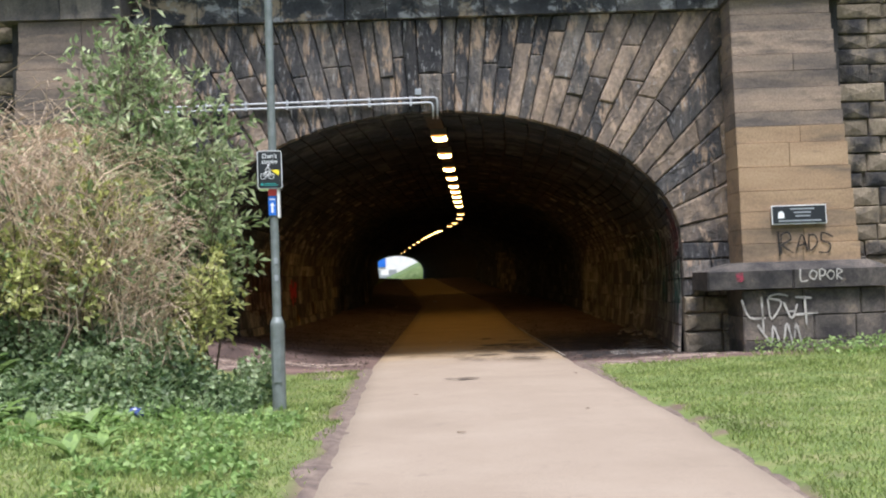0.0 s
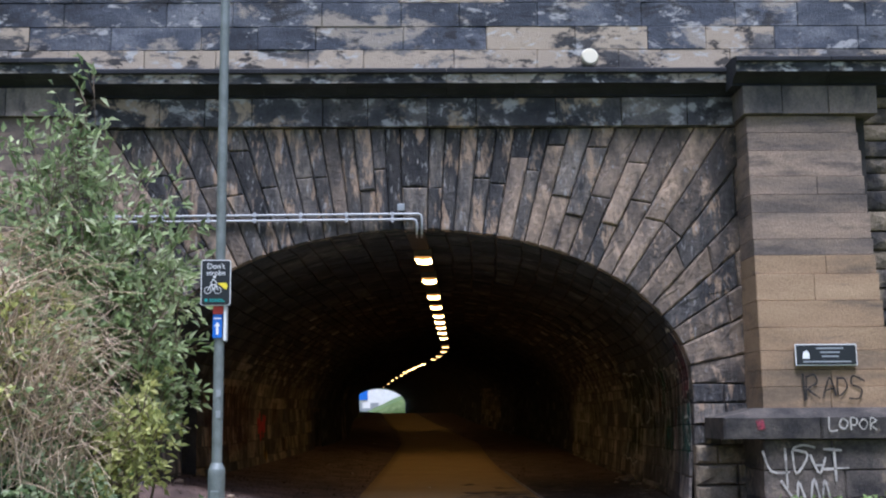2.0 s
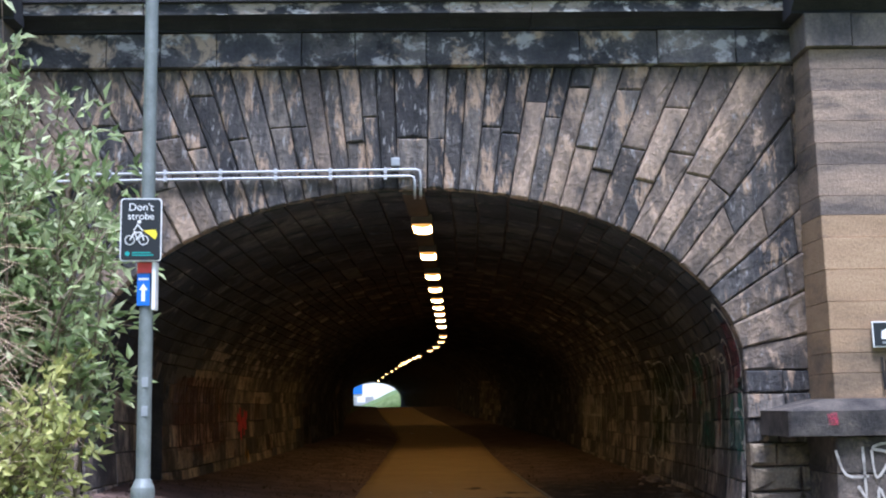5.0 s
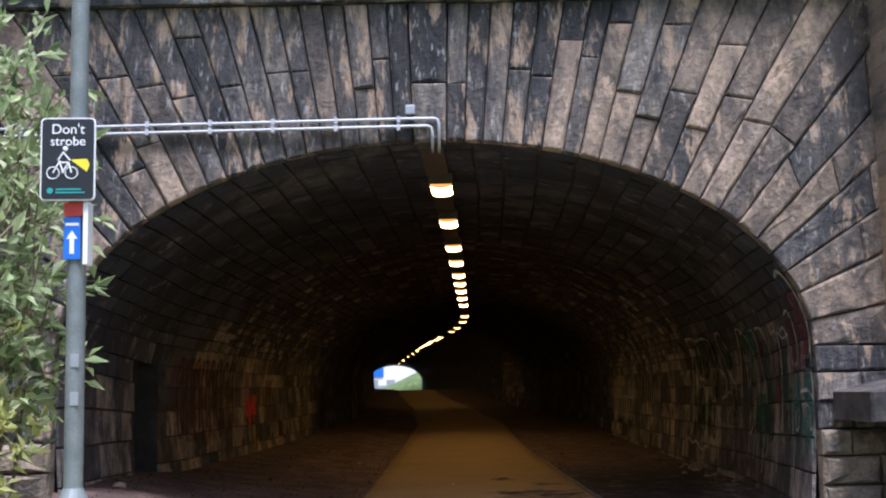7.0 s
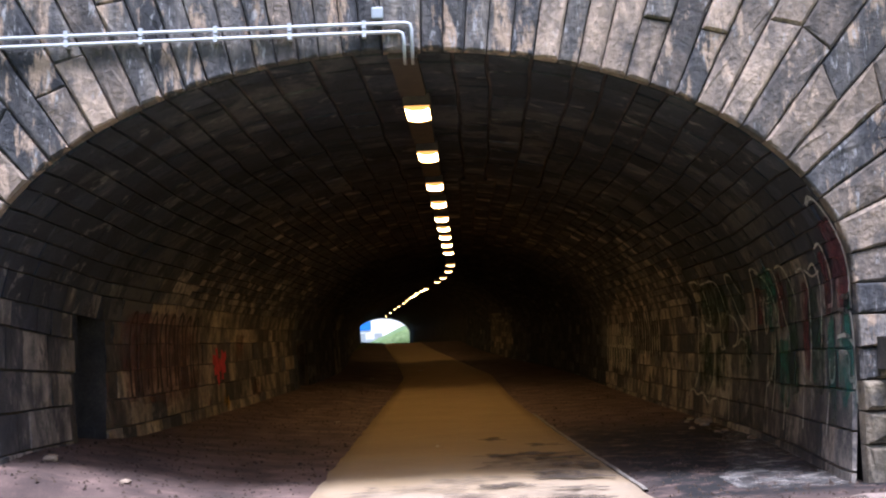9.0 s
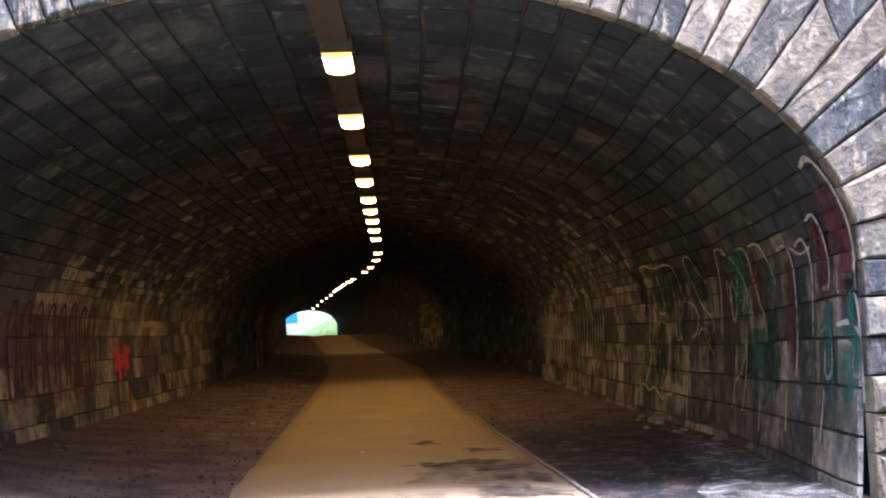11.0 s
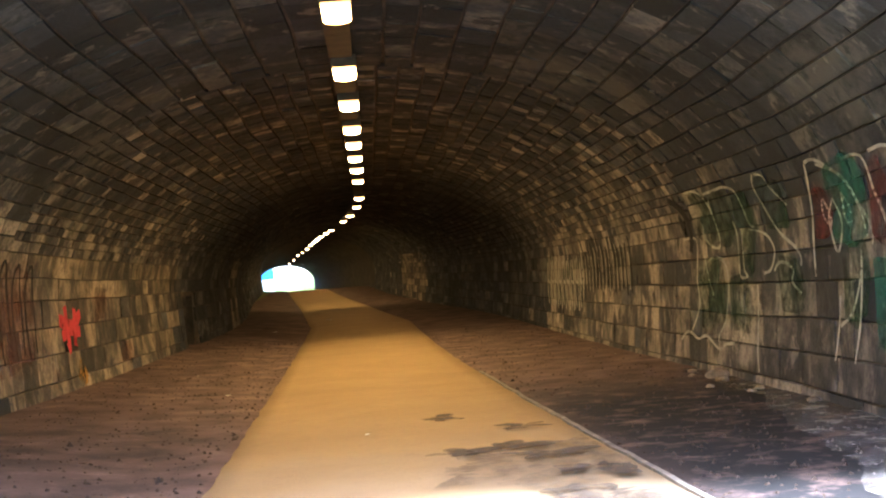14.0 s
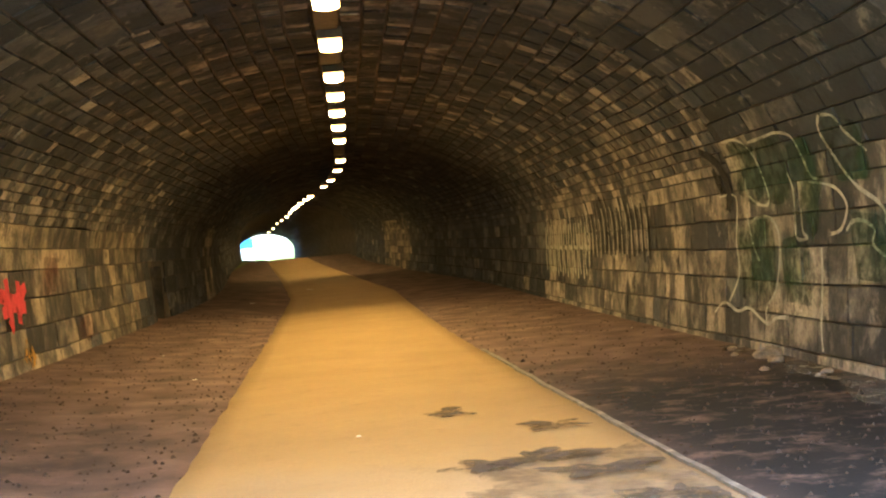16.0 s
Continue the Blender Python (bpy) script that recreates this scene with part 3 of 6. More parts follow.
def courses(n):
    steps = [rng.uniform(0.85, 1.15) for _ in range(n)]
    return right_u + [right_u[-1] + (left_u[0] - right_u[-1]) * sum(steps[:i]) / sum(steps) for i in range(1, n)] + left_u


# large dressed stones near the mouth, small brick-like stones round the crown farther in
for edges_u, start, end in ((courses(33), FRONT + 0.16, 32.4), (courses(48), 32.4, 118.0)):
    for u0, u1 in zip(edges_u, edges_u[1:]):
        y = start
        mid = abs((u0 + u1) / 2 - 0.5) * 2
        small = start > 30 and mid < 0.62
        first = True
        while y < end - 0.01:
            w = rng.uniform(0.22, 0.5) if small else rng.uniform(0.45, 1.05) if mid > 0.35 else rng.uniform(0.35, 0.9)
            if first:
                w *= rng.uniform(0.4, 1.0)
                first = False
            if y > 52:
                w *= 2.0 if small else 1.5
            if end - y - w < 0.15:
                w = end - y
            if in_niche(y + w / 2, (u0 + u1) / 2) or in_niche(y + 0.02, (u0 + u1) / 2) or in_niche(y + w - 0.02, (u0 + u1) / 2):
                y += w
                continue
            v, f = lining_block(y, y + w, u0, u1, rng.uniform(0.0, 0.014 if mid > 0.6 else 0.024), rng)
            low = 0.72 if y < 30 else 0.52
            # two far stretches coloured paler, as if lit by the lamps there
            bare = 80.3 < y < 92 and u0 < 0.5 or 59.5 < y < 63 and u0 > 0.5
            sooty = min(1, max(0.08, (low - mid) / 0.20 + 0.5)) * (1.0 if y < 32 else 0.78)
            # past 46.5 dark stones stand for soot and for the gap in lamplight
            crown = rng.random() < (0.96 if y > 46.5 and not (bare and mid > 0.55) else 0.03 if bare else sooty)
            if y + w < 26.6:
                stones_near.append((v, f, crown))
            else:
                k = len(jv)
                jv += v
                jf += [tuple(q + k for q in g) for g in f]
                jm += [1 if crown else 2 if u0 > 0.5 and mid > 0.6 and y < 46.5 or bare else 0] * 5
            y += w

# ---- portal wall ----
AX, AA, AB, AZ = -0.13, 4.47, 2.54, 2.0
BAND = 6.25
LIMIT = 5.55


def arch(th):
    return AX + AA * math.cos(th), AZ + AB * math.sin(th)


def arch_normal(th):
    n = Vector((math.cos(th) / AA, math.sin(th) / AB))
    return n.normalized()


def backing_wall():
    """The wall behind the facing stones, with the arch cut through it."""
    pts = [(AX + AA, 0.0 - 0.3), (AX + AA + 0.0, AZ)] + [arch(math.pi * i / 40) for i in range(1, 40)] + [(AX - AA, AZ), (AX - AA, -0.3)]
    pts = [(x + (0.06 if x > AX else -0.06), z + (0.06 if z > 3 else 0)) for x, z in pts]
    X, Z = 14.0, 8.6
    out = [(X, -0.3), (X, AZ)]
    for i in range(1, 40):
        th = math.pi * i / 40
        c, s = math.cos(th), math.sin(th)
        k = min(X / abs(c) if abs(c) > 1e-6 else 1e9, (Z - AZ) / s)
        out.append((c * k, AZ + s * k))
    out += [(-X, AZ), (-X, -0.3)]
    # corners of the rectangle
    vs = [(x, yy, z) for yy in (22.0, 22.5) for x, z in pts] + [(x, yy, z) for yy in (22.0, 22.5) for x, z in out]
    n = len(pts)
    fs = []
    for i in range(n - 1):
        fs.append((i, i + 1, 2 * n + i + 1, 2 * n + i))
        fs.append((n + i, 3 * n + i, 3 * n + i + 1, n + i + 1))
        fs.append((i, n + i, n + i + 1, i + 1))
        fs.append((2 * n + i, 2 * n + i + 1, 3 * n + i + 1, 3 * n + i))
    return mesh("wall_portal", vs, fs, M_JOINT)


portal = backing_wall()
tagged(portal, "soot-blackened sandstone portal wall with an elliptical arch", "wall", kind="structure")

rng = random.Random(5)


def radial_cut(p0, n0, d0, p1, n1, d1, f0, f1):
    a = p0 + n0 * d0 * f0
    b = p1 + n1 * d1 * f0
    c = p1 + n1 * d1 * f1
    d = p0 + n0 * d0 * f1
    return [(a.x, a.y), (b.x, b.y), (c.x, c.y), (d.x, d.y)]


def reach(p, n):
    ds = []
    if n.y > 1e-4:
        ds.append((BAND - p.y) / n.y)
    if abs(n.x) > 1e-4:
        ds.append(((LIMIT + AX if n.x > 0 else -LIMIT + AX) - p.x) / n.x)
    return min(d for d in ds if d > 0)


stain = random.Random(77)


def ring_stone(x):
    """Cleaner brown stones are commoner at the haunches."""
    k = 0.10 + 0.72 * min(1.0, max(0.0, (x - 0.8) / 2.2)) + 0.22 * min(1.0, max(0.0, (-x - 2.4) / 2.0))
    return M_VOUSSOIR_TAN if stain.random() < k else M_VOUSSOIR


for side in (1, -1):
    # stations from the keystone outwards, in angle from the crown
    st, th = [], math.pi / 2 - 0.045
    while th > 0.02:
        st.append(th)
        step = 0.20 + 0.14 * (1 - th / (math.pi / 2))
        step *= rng.uniform(0.88, 1.14)
        ds = math.hypot(AA * math.sin(th), AB * math.cos(th))
        th -= step / ds
    st.append(0.0)
    for i in range(len(st) - 1):
        t0, t1 = st[i], st[i + 1]
        if side < 0:
            t0, t1 = math.pi - t0, math.pi - t1
        p0, p1 = Vector(arch(t0)), Vector(arch(t1))
        n0, n1 = arch_normal(t0), arch_normal(t1)
        d0, d1 = reach(p0, n0), reach(p1, n1)
        q0, q1 = p0 + n0 * d0, p1 + n1 * d1
        corner = None
        if abs(q0.y - BAND) < 1e-3 and abs(q1.y - BAND) > 1e-3:
            corner = (AX + side * LIMIT, BAND)
        length = min(d0, d1)
        cuts = [0.0]
        while True:
            c = cuts[-1] + rng.uniform(0.5, 1.75) / length
            if c > 1 - 0.28 / length:
                break
            cuts.append(c)
        cuts.append(1.0)
        for k in range(len(cuts) - 1):
            poly = radial_cut(p0, n0, d0, p1, n1, d1, cuts[k], cuts[k + 1])
            if k == len(cuts) - 2 and corner:
                poly = poly[:2] + [poly[2], corner, poly[3]]
            # wide joints between the rays, tight ones across them
            va, vb, vc, vd = (Vector(poly[q]) for q in (0, 1, 2, -1))
            e0, e1 = (vb - va).normalized() * 0.005, (vc - vd).normalized() * 0.006
            ra = (vd - va).normalized() * 0.003
            inner = [va + e0 + ra, vb - e0 + ra]
            if len(poly) == 5:
                outer = [vc - ra - Vector((0, 0)), Vector(poly[3]), vd - ra]
            else:
                outer = [vc - e1 - ra, vd + e1 - ra]
            poly = [(q.x, q.y) for q in inner + outer]
            v, f = rough_block(poly, FRONT + 0.15, FRONT + rng.uniform(-0.02, 0.025), rng)
            mesh("voussoir", v, f, ring_stone(poly[0][0]), portal)
    # jamb courses below the springing
    z = AZ
    while z > 0.02:
        h = min(rng.uniform(0.29, 0.37), z)
        if z - h < 0.12:
            h = z + 0.1
        xin = AX + side * AA
        cut = rng.uniform(0.35, 0.7)
        edge = AX + side * LIMIT
        for a, b in ((xin, xin + side * cut), (xin + side * cut, edge)):
            if abs(b - a) < 0.08:
                continue
            poly = inset_poly([(a, z - h), (b, z - h), (b, z), (a, z)], 0.006)
            rough = z < 1.2
            v, f = rough_block(poly, FRONT + 0.15, FRONT + rng.uniform(-0.02, 0.02) - (0.06 if rough else 0), rng, 0.018 if rough else 0.012, 0.05 if rough else 0.02)
            mesh("voussoir", v, f, M_ROCK if rough else M_VOUSSOIR, portal)
        z -= h
# keystone
for a, b in ((0.0, 0.42), (0.42, 1.0)):
    x0, x1 = 0.190 + 0.042 * a, 0.190 + 0.042 * b
    poly = [(AX - x0, 4.525 + 1.72 * a), (AX + x0, 4.525 + 1.72 * a), (AX + x1, 4.515 + 1.72 * b), (AX - x1, 4.515 + 1.72 * b)]
    v, f = rough_block(poly, FRONT + 0.15, FRONT - 0.03, rng)
    mesh("voussoir", v, f, M_VOUSSOIR, portal)


def course_of(x0, x1, z0, z1, yb, yf, wmin, wmax, mat, parent, name="stone", pillow=0.0, inset=0.012, jitter=0.012, joint=0.005):
    x = x0
    while x < x1 - 1e-3:
        w = rng.uniform(wmin, wmax)
        if x1 - (x + w) < wmin * 0.5:
            w = x1 - x
        poly = inset_poly([(x, z0), (min(x + w, x1), z0), (min(x + w, x1), z1), (x, z1)], joint)
        v, f = prism(poly, yb, yf + rng.uniform(-jitter, jitter), inset, pillow, rng)
        pick = mat if not isinstance(mat, tuple) else mat[0] if stain.random() < mat[2] else mat[1]
        mesh(name, v, f, pick, parent)
        x += w


# frieze, cornice and parapet over the arch, stepping forward over the piers
entab = new("entablature")
tagged(entab, "blackened stone frieze, cornice and parapet over the arch", "wall", kind="structure")
R0, R1 = 5.2, 7.25
L0, L1 = -5.6, -7.65
course_of(L0, R0, BAND, 6.735, 22.02, FRONT - 0.10, 0.7, 1.5, M_FRIEZE, entab)
for a, b in ((R0, R1), (L1, L0)):
    course_of(a - 0.06, b + 0.06, BAND + 0.02, 6.74, 22.02, FRONT - 0.78, 0.6, 1.2, M_FRIEZE_PIER, entab)


def moulding(x0, x1, y, label=""):
    """The cornice: fillet, hollow, corona, weathered top."""
    prof = [(0.10, 6.745), (0.10, 6.78), (-0.02, 6.86), (-0.14, 6.885), (-0.19, 6.90), (-0.19, 7.05), (-0.25, 7.065), (-0.25, 7.12), (-0.20, 7.15), (0.0, 7.18), (0.30, 7.19), (0.5, 7.19), (0.5, 6.745)]
    x = x0
    while x < x1 - 0.01:
        w = rng.uniform(1.1, 1.9)
        if x1 - x - w < 0.7:
            w = x1 - x
        j = rng.uniform(-0.008, 0.008)
        vs = [(xx, y + p[0] + j, p[1]) for xx in (x + 0.004, x + w - 0.004) for p in prof]
        n = len(prof)
        fs = [(i, (i + 1) % n, n + (i + 1) % n, n + i) for i in range(n)] + [tuple(range(n - 1, -1, -1)), tuple(range(n, 2 * n))]
        # only the fascia is pale; the other faces carry painted shade
        mesh("cornice_stone", vs, fs, [M_CORNICE, M_CORNICE_SHADE], entab, mat_index=[0 if k == 4 else 1 for k in range(n + 2)])
        x += w


moulding(L0, R0, FRONT - 0.22)
moulding(R0 - 0.22, R1 + 0.22, FRONT - 0.85)
moulding(L1 - 0.22, L0 + 0.22, FRONT - 0.85)
moulding(R1 + 0.22, 14, FRONT - 0.1)
moulding(-14, L1 - 0.22, FRONT - 0.1)
z = 7.175
for h in (0.40, 0.40, 0.42, 0.40):
    course_of(-14, 14, z, z + h, 22.5, FRONT - 0.05, 0.9, 1.9, (M_PARAPET, M_PARAPET_BLACK, 0.95 if z < 7.4 else 0.14), entab, joint=0.0035)
    z += h
course_of(-14.1, 14.1, z, z + 0.22, 22.6, FRONT - 0.15, 1.2, 2.0, M_PARAPET, entab, "coping_stone")
# closes the back of the cornice and the frieze
part("core", box(-14, 14, 22.0, 22.5, 6.0, 8.9), M_JOINT, entab)


def pier(x0, x1, flip):
    ob = new("pier")
    tagged(ob, "battered buff ashlar pier on a dark plinth", "pier", group="portal piers")
    part("core", box(x0 + 0.06, x1 - 0.06, 21.45, 22.3, 0, 6.3), M_JOINT, ob)
    # plinth
    z = -0.1
    for h, wmin, wmax in ((0.35, 0.5, 1.1), (0.42, 0.6, 1.3), (0.46, 0.8, 1.6)):
        course_of(x0 - 0.08, x1 + 0.35, z, z + h, 22.0, 20.72, wmin, wmax, M_PLINTH, ob, "plinth_stone", 0.0, 0.02)
        z += h
    course_of(x0 - 0.14 - 0.55, x1 + 0.42, z, z + 0.33, 22.0, 20.62, 1.0, 1.6, M_PLINTH, ob, "ledge_stone", 0.0, 0.03)
    zz = z + 0.33
    vs = [(x0 - 0.14 - 0.55, 20.64, zz - 0.004), (x1 + 0.42, 20.64, zz - 0.004), (x1 + 0.42, 21.9, zz - 0.004), (x0 - 0.69, 21.9, zz - 0.004),
          (x0 - 0.10, 20.86, zz + 0.14), (x1 + 0.1, 20.86, zz + 0.14), (x1 + 0.1, 21.9, zz + 0.14), (x0 - 0.10, 21.9, zz + 0.14)]
    mesh("weathering", vs, [(0, 1, 5, 4), (1, 2, 6, 5), (3, 0, 4, 7), (4, 5, 6, 7)], M_PLINTH, ob)
    # shaft
    z = zz + 0.10
    top = 6.26
    while z < top - 0.02:
        h = rng.choice((0.26, 0.30, 0.36, 0.42))
        if top - z - h < 0.2:
            h = top - z
        f = (z - 1.6) / 4.7
        out = 0.30 * (1 - f)
        a, b = (x0, x1 - 0.3 + out) if not flip else (x0 + 0.3 - out, x1)
        course_of(a, b, z, z + h, 22.0, 20.92 + 0.30 * f, 0.85, 2.1, M_PIER_GRIMY if stain.random() < (z - 3.0) / 1.6 else M_PIER, ob, "stone", 0.0, 0.007, 0.005, 0.004)
        z += h
    return ob


pier(R0, R1, False)
pier(L1, L0, True)
wings = new("wall_wings")
tagged(wings, "rock-faced sandstone wing walls beside the piers", "wall", kind="structure")
for a, b in ((R1 + 0.02, 10.5), (-10.5, L1 - 0.02)):
    z = -0.1
    while z < 6.7:
        h = min(rng.uniform(0.27, 0.36), 6.74 - z)
        course_of(a, b, z, z + h, 22.0, FRONT - 0.02, 0.4, 1.0, M_ROCK, wings, "stone", 0.03, 0.035, 0.035)
        z += h

# the hill over the tunnel, and the far portal
hv, hf = [], []
hx = [-120, -90, -70, -50, -35, -24, -14.05, -9, -4, 0, 4, 9, 14.05, 24, 35, 50, 70, 90, 120]
hy = [22.45, 23, 26, 31, 40, 60, 90, 120, 150, 180, 210, 222, 225.5]
for y in hy:
    for x in hx:
        k = max(0.0, min(1.0, (120 - abs(x)) / 60))
        e = 1.0 if abs(x) < 15 else min(1.0, (y - 22.45) / 9) * min(1.0, max(0.0, (225.5 - y) / 9))
        hv.append((x, y, -0.5 + (8.9 + 0.8 * noise.noise((x * 0.05, y * 0.05, 9)) * (1 if y > 24 else 0)) * (k * k * (3 - 2 * k)) * e))
n = len(hx)
hf = [(j * n + i, j * n + i + 1, (j + 1) * n + i + 1, (j + 1) * n + i) for j in range(len(hy) - 1) for i in range(n - 1)]
hill = mesh("hill", hv, hf, M_GRASS, smooth=True)
tagged(hill, "grassy hill over the tunnel", "hill", kind="structure")

far = new("wall_far_portal")
tagged(far, "stone wall round the far tunnel mouth", "wall", kind="structure")
fx, fz = axis(BACK), grade(BACK)
pts = [(fx + 4.85, fz - 0.4), (fx + 4.85, fz + 1.8)] + [(fx + 4.85 * math.cos(math.pi * i / 24), fz + 1.8 + 2.85 * math.sin(math.pi * i / 24)) for i in range(1, 24)] + [(fx - 4.85, fz + 1.8), (fx - 4.85, fz - 0.4)]
out = [(fx + 14, fz - 0.4), (fx + 14, fz + 1.8)] + [(fx + 14 * math.cos(math.pi * i / 24), fz + 1.8 + min(6.6, 14 * math.sin(math.pi * i / 24))) for i in range(1, 24)] + [(fx - 14, fz + 1.8), (fx - 14, fz - 0.4)]
vs = [(x, yy, z) for yy in (BACK - 0.3, BACK + 0.4) for x, z in pts] + [(x, yy, z) for yy in (BACK - 0.3, BACK + 0.4) for x, z in out]
n = len(pts)
fs = []
for i in range(n - 1):
    fs += [(i, i + 1, 2 * n + i + 1, 2 * n + i), (n + i, 3 * n + i, 3 * n + i + 1, n + i + 1), (i, n + i, n + i + 1, i + 1), (2 * n + i, 2 * n + i + 1, 3 * n + i + 1, 3 * n + i)]
mesh("masonry", vs, fs, M_BACKING, far)

# ---- lamps along the crown ----
LAMPS = (24.3, 27.7, 31.2, 34.0, 36.9, 39.3, 41.9, 44.8, 48.2, 55.4, 60.4, 67.0, 72.2, 83.7, 89.0, 97.0, 106.0, 115.0, 124.0, 133.0, 142.0, 152.0, 163.0, 180.0, 198.0)


def lamp(glow, length=0.84, w=0.15):
    ob = new("tunnel_lamp")
    n = 10
    prof = [(-w, -0.03)] + [(w * math.cos(math.pi * k / n), -0.125 - 0.045 * math.sin(math.pi * k / n)) for k in range(n, -1, -1)] + [(w, -0.03)]
    rows = (-length / 2, -length * 0.42, length * 0.42, length / 2)
    vs = [(x, y, z) for y in rows for x, z in prof]
    m = len(prof)
    fs = [(j * m + k, j * m + k + 1, j * m + m + k + 1, j * m + m + k) for j in range(3) for k in range(m - 1)] + [tuple(range(m - 1, -1, -1)), tuple(range(3 * m, 4 * m))]
    dim_edge = [0 if j == 1 and 1 < k < m - 3 else 1 for j in range(3) for k in range(m - 1)] + [1, 1]
    mesh("diffuser", vs, fs, [glow, M_LAMP_EDGE], ob, "glowing warm yellow diffuser", mat_index=dim_edge)
    part("housing", box(-w - 0.014, w + 0.014, -length / 2 - 0.02, length / 2 + 0.02, -0.03, 0.03, 0.006), M_TRAY, ob)
    for s in (-1, 1):
        part("skirt", box(s * (w + 0.008) - 0.006, s * (w + 0.008) + 0.006, -length / 2 - 0.02, length / 2 + 0.02, -0.155, -0.028), M_TRAY, ob)
        part("end_cap", box(-w - 0.002, w + 0.002, s * (length / 2 + 0.012) - 0.008, s * (length / 2 + 0.012) + 0.008, -0.12, -0.028), M_TRAY, ob)
    return tagged(ob, "warm glowing tunnel lamp fixed under the crown", "lamp", "tunnel lamps")


def lamp_pose(y):
    turn = -math.degrees(math.atan2(axis(y + 1) - axis(y - 1), 2))
    return pose(axis(y) + 0.035, y + 0.1, grade(y) + 4.49, 0, 0, turn)


first = lamp(M_LAMP)
first.matrix_basis = lamp_pose(LAMPS[0])
dim = lamp(M_LAMP_DIM)
dim.matrix_basis = lamp_pose(55.4)
for y in LAMPS[1:]:
    if y != 55.4:
        copy_thing(dim if 50 < y < 80 else first, lamp_pose(y))

tv, tf = [], []
ty = [22.0, 22.6] + [float(v) for v in np.arange(23, 74, 1.0)]
for y in ty:
    x, z = axis(y), grade(y) + (4.512 if y > 22.5 else 4.50)
    tv += [(x - 0.15, y, z + 0.09), (x - 0.15, y, z - 0.03), (x + 0.15, y, z - 0.03), (x + 0.15, y, z + 0.09)]
for j in range(len(ty) - 1):
    tf += [(j * 4 + k, j * 4 + k + 1, j * 4 + 5 + k, j * 4 + 4 + k) for k in range(3)]
tf += [(3, 2, 1, 0)]
tray = mesh("cable_tray", tv, tf, M_TRAY)
tagged(tray, "brown cable tray along the tunnel crown", "cable tray")

# conduits on the portal
for name, zz, xb in (("conduit", 4.79, -0.02), ("conduit", 4.70, -0.10)):
    pts = [(-5.75, 21.82, zz - 0.03)] + [(-5.2 + 0.6 * k, 21.82, zz - 0.03 + 0.03 * k / 8) for k in range(9)] + [(xb - 0.06, 21.82, zz), (xb - 0.015, 21.82, zz - 0.015), (xb, 21.82, zz - 0.07), (xb, 21.82, 4.50), (xb, 21.9, 4.46), (xb, 22.2, 4.46)]
    v, f = tube(pts, 0.019, 8)
    ob = mesh(name, v, f, M_CONDUIT, smooth=True)
    tagged(ob, "pale grey conduit pipe across the voussoirs", "pipe", "portal conduits")
    for k in range(7):
        part("clip", box(-5.0 + 0.75 * k - 0.02, -5.0 + 0.75 * k + 0.02, 21.80, 21.9, zz - 0.045, zz + 0.03), M_CONDUIT, ob)
jb = part("junction_box", box(-0.42, -0.30, 21.80, 21.9, 4.84, 4.96, 0.015), M_SIGNGREY, None)
tagged(jb, "small grey junction box above the arch", "junction box")

# pale round plate on the cornice ledge
bm = bmesh.new()
bmesh.ops.create_cone(bm, segments=24, radius1=0.15, radius2=0.13, depth=0.06, cap_ends=True)
bmesh.ops.bevel(bm, geom=bm.edges[:], offset=0.01, segments=1, affect="EDGES")
plate = part("round_plate", bm, plain("pale enamel", (0.72, 0.66, 0.5), 0.5), None)
plate.matrix_basis = pose(2.80, FRONT - 0.05 - 0.035, 7.44, 88, 0, 4)
tagged(plate, "pale round plate fixed to the stone parapet", "plate")

# ---- lamp post with signs ----
PX, PY = -1.965, 14.1
pz = land(PX, PY)


def revolve(profile, n=20):
    vs, fs = [], []
    for r, z in profile:
        vs += [(r * math.cos(2 * math.pi * k / n), r * math.sin(2 * math.pi * k / n), z) for k in range(n)]
    for i in range(len(profile) - 1):
        fs += [(i * n + k, i * n + (k + 1) % n, (i + 1) * n + (k + 1) % n, (i + 1) * n + k) for k in range(n)]
    fs += [tuple(range(n - 1, -1, -1)), tuple((len(profile) - 1) * n + k for k in range(n))]
    return vs, fs


post = new("lamp_post")
post.location = (PX, PY, pz - 0.02)
v, f = revolve([(0.082, -0.1), (0.082, 1.02), (0.078, 1.05), (0.052, 1.11)])
base = mesh("base", v, f, M_STEEL, post, "wider base with an access door", smooth=False)
v, f = revolve([(0.050, 1.10), (0.048, 3.0), (0.044, 6.4), (0.03, 6.42)])
mesh("shaft", v, f, M_STEEL, post)
part("access_door", box(-0.045, 0.045, -0.090, -0.078, 0.35, 0.85, 0.006), M_STEEL, base)
tagged(post, "grey-green tubular steel lamp post in the verge", "lamp post")


def rounded(w, h, r, y0, y1):
    pts = []
    for cx, cz, a0 in ((w / 2 - r, h / 2 - r, 0), (-w / 2 + r, h / 2 - r, 90), (-w / 2 + r, -h / 2 + r, 180), (w / 2 - r, -h / 2 + r, 270)):
        for k in range(5):
            a = radians(a0 + 22.5 * k)
            pts.append((cx + r * math.cos(a), cz + r * math.sin(a)))
    n = len(pts)
    vs = [(x, y, z) for y in (y0, y1) for x, z in pts]
    return vs, [tuple(range(n)), tuple(range(2 * n - 1, n - 1, -1))] + [(i, n + i, n + (i + 1) % n, (i + 1) % n) for i in range(n)]


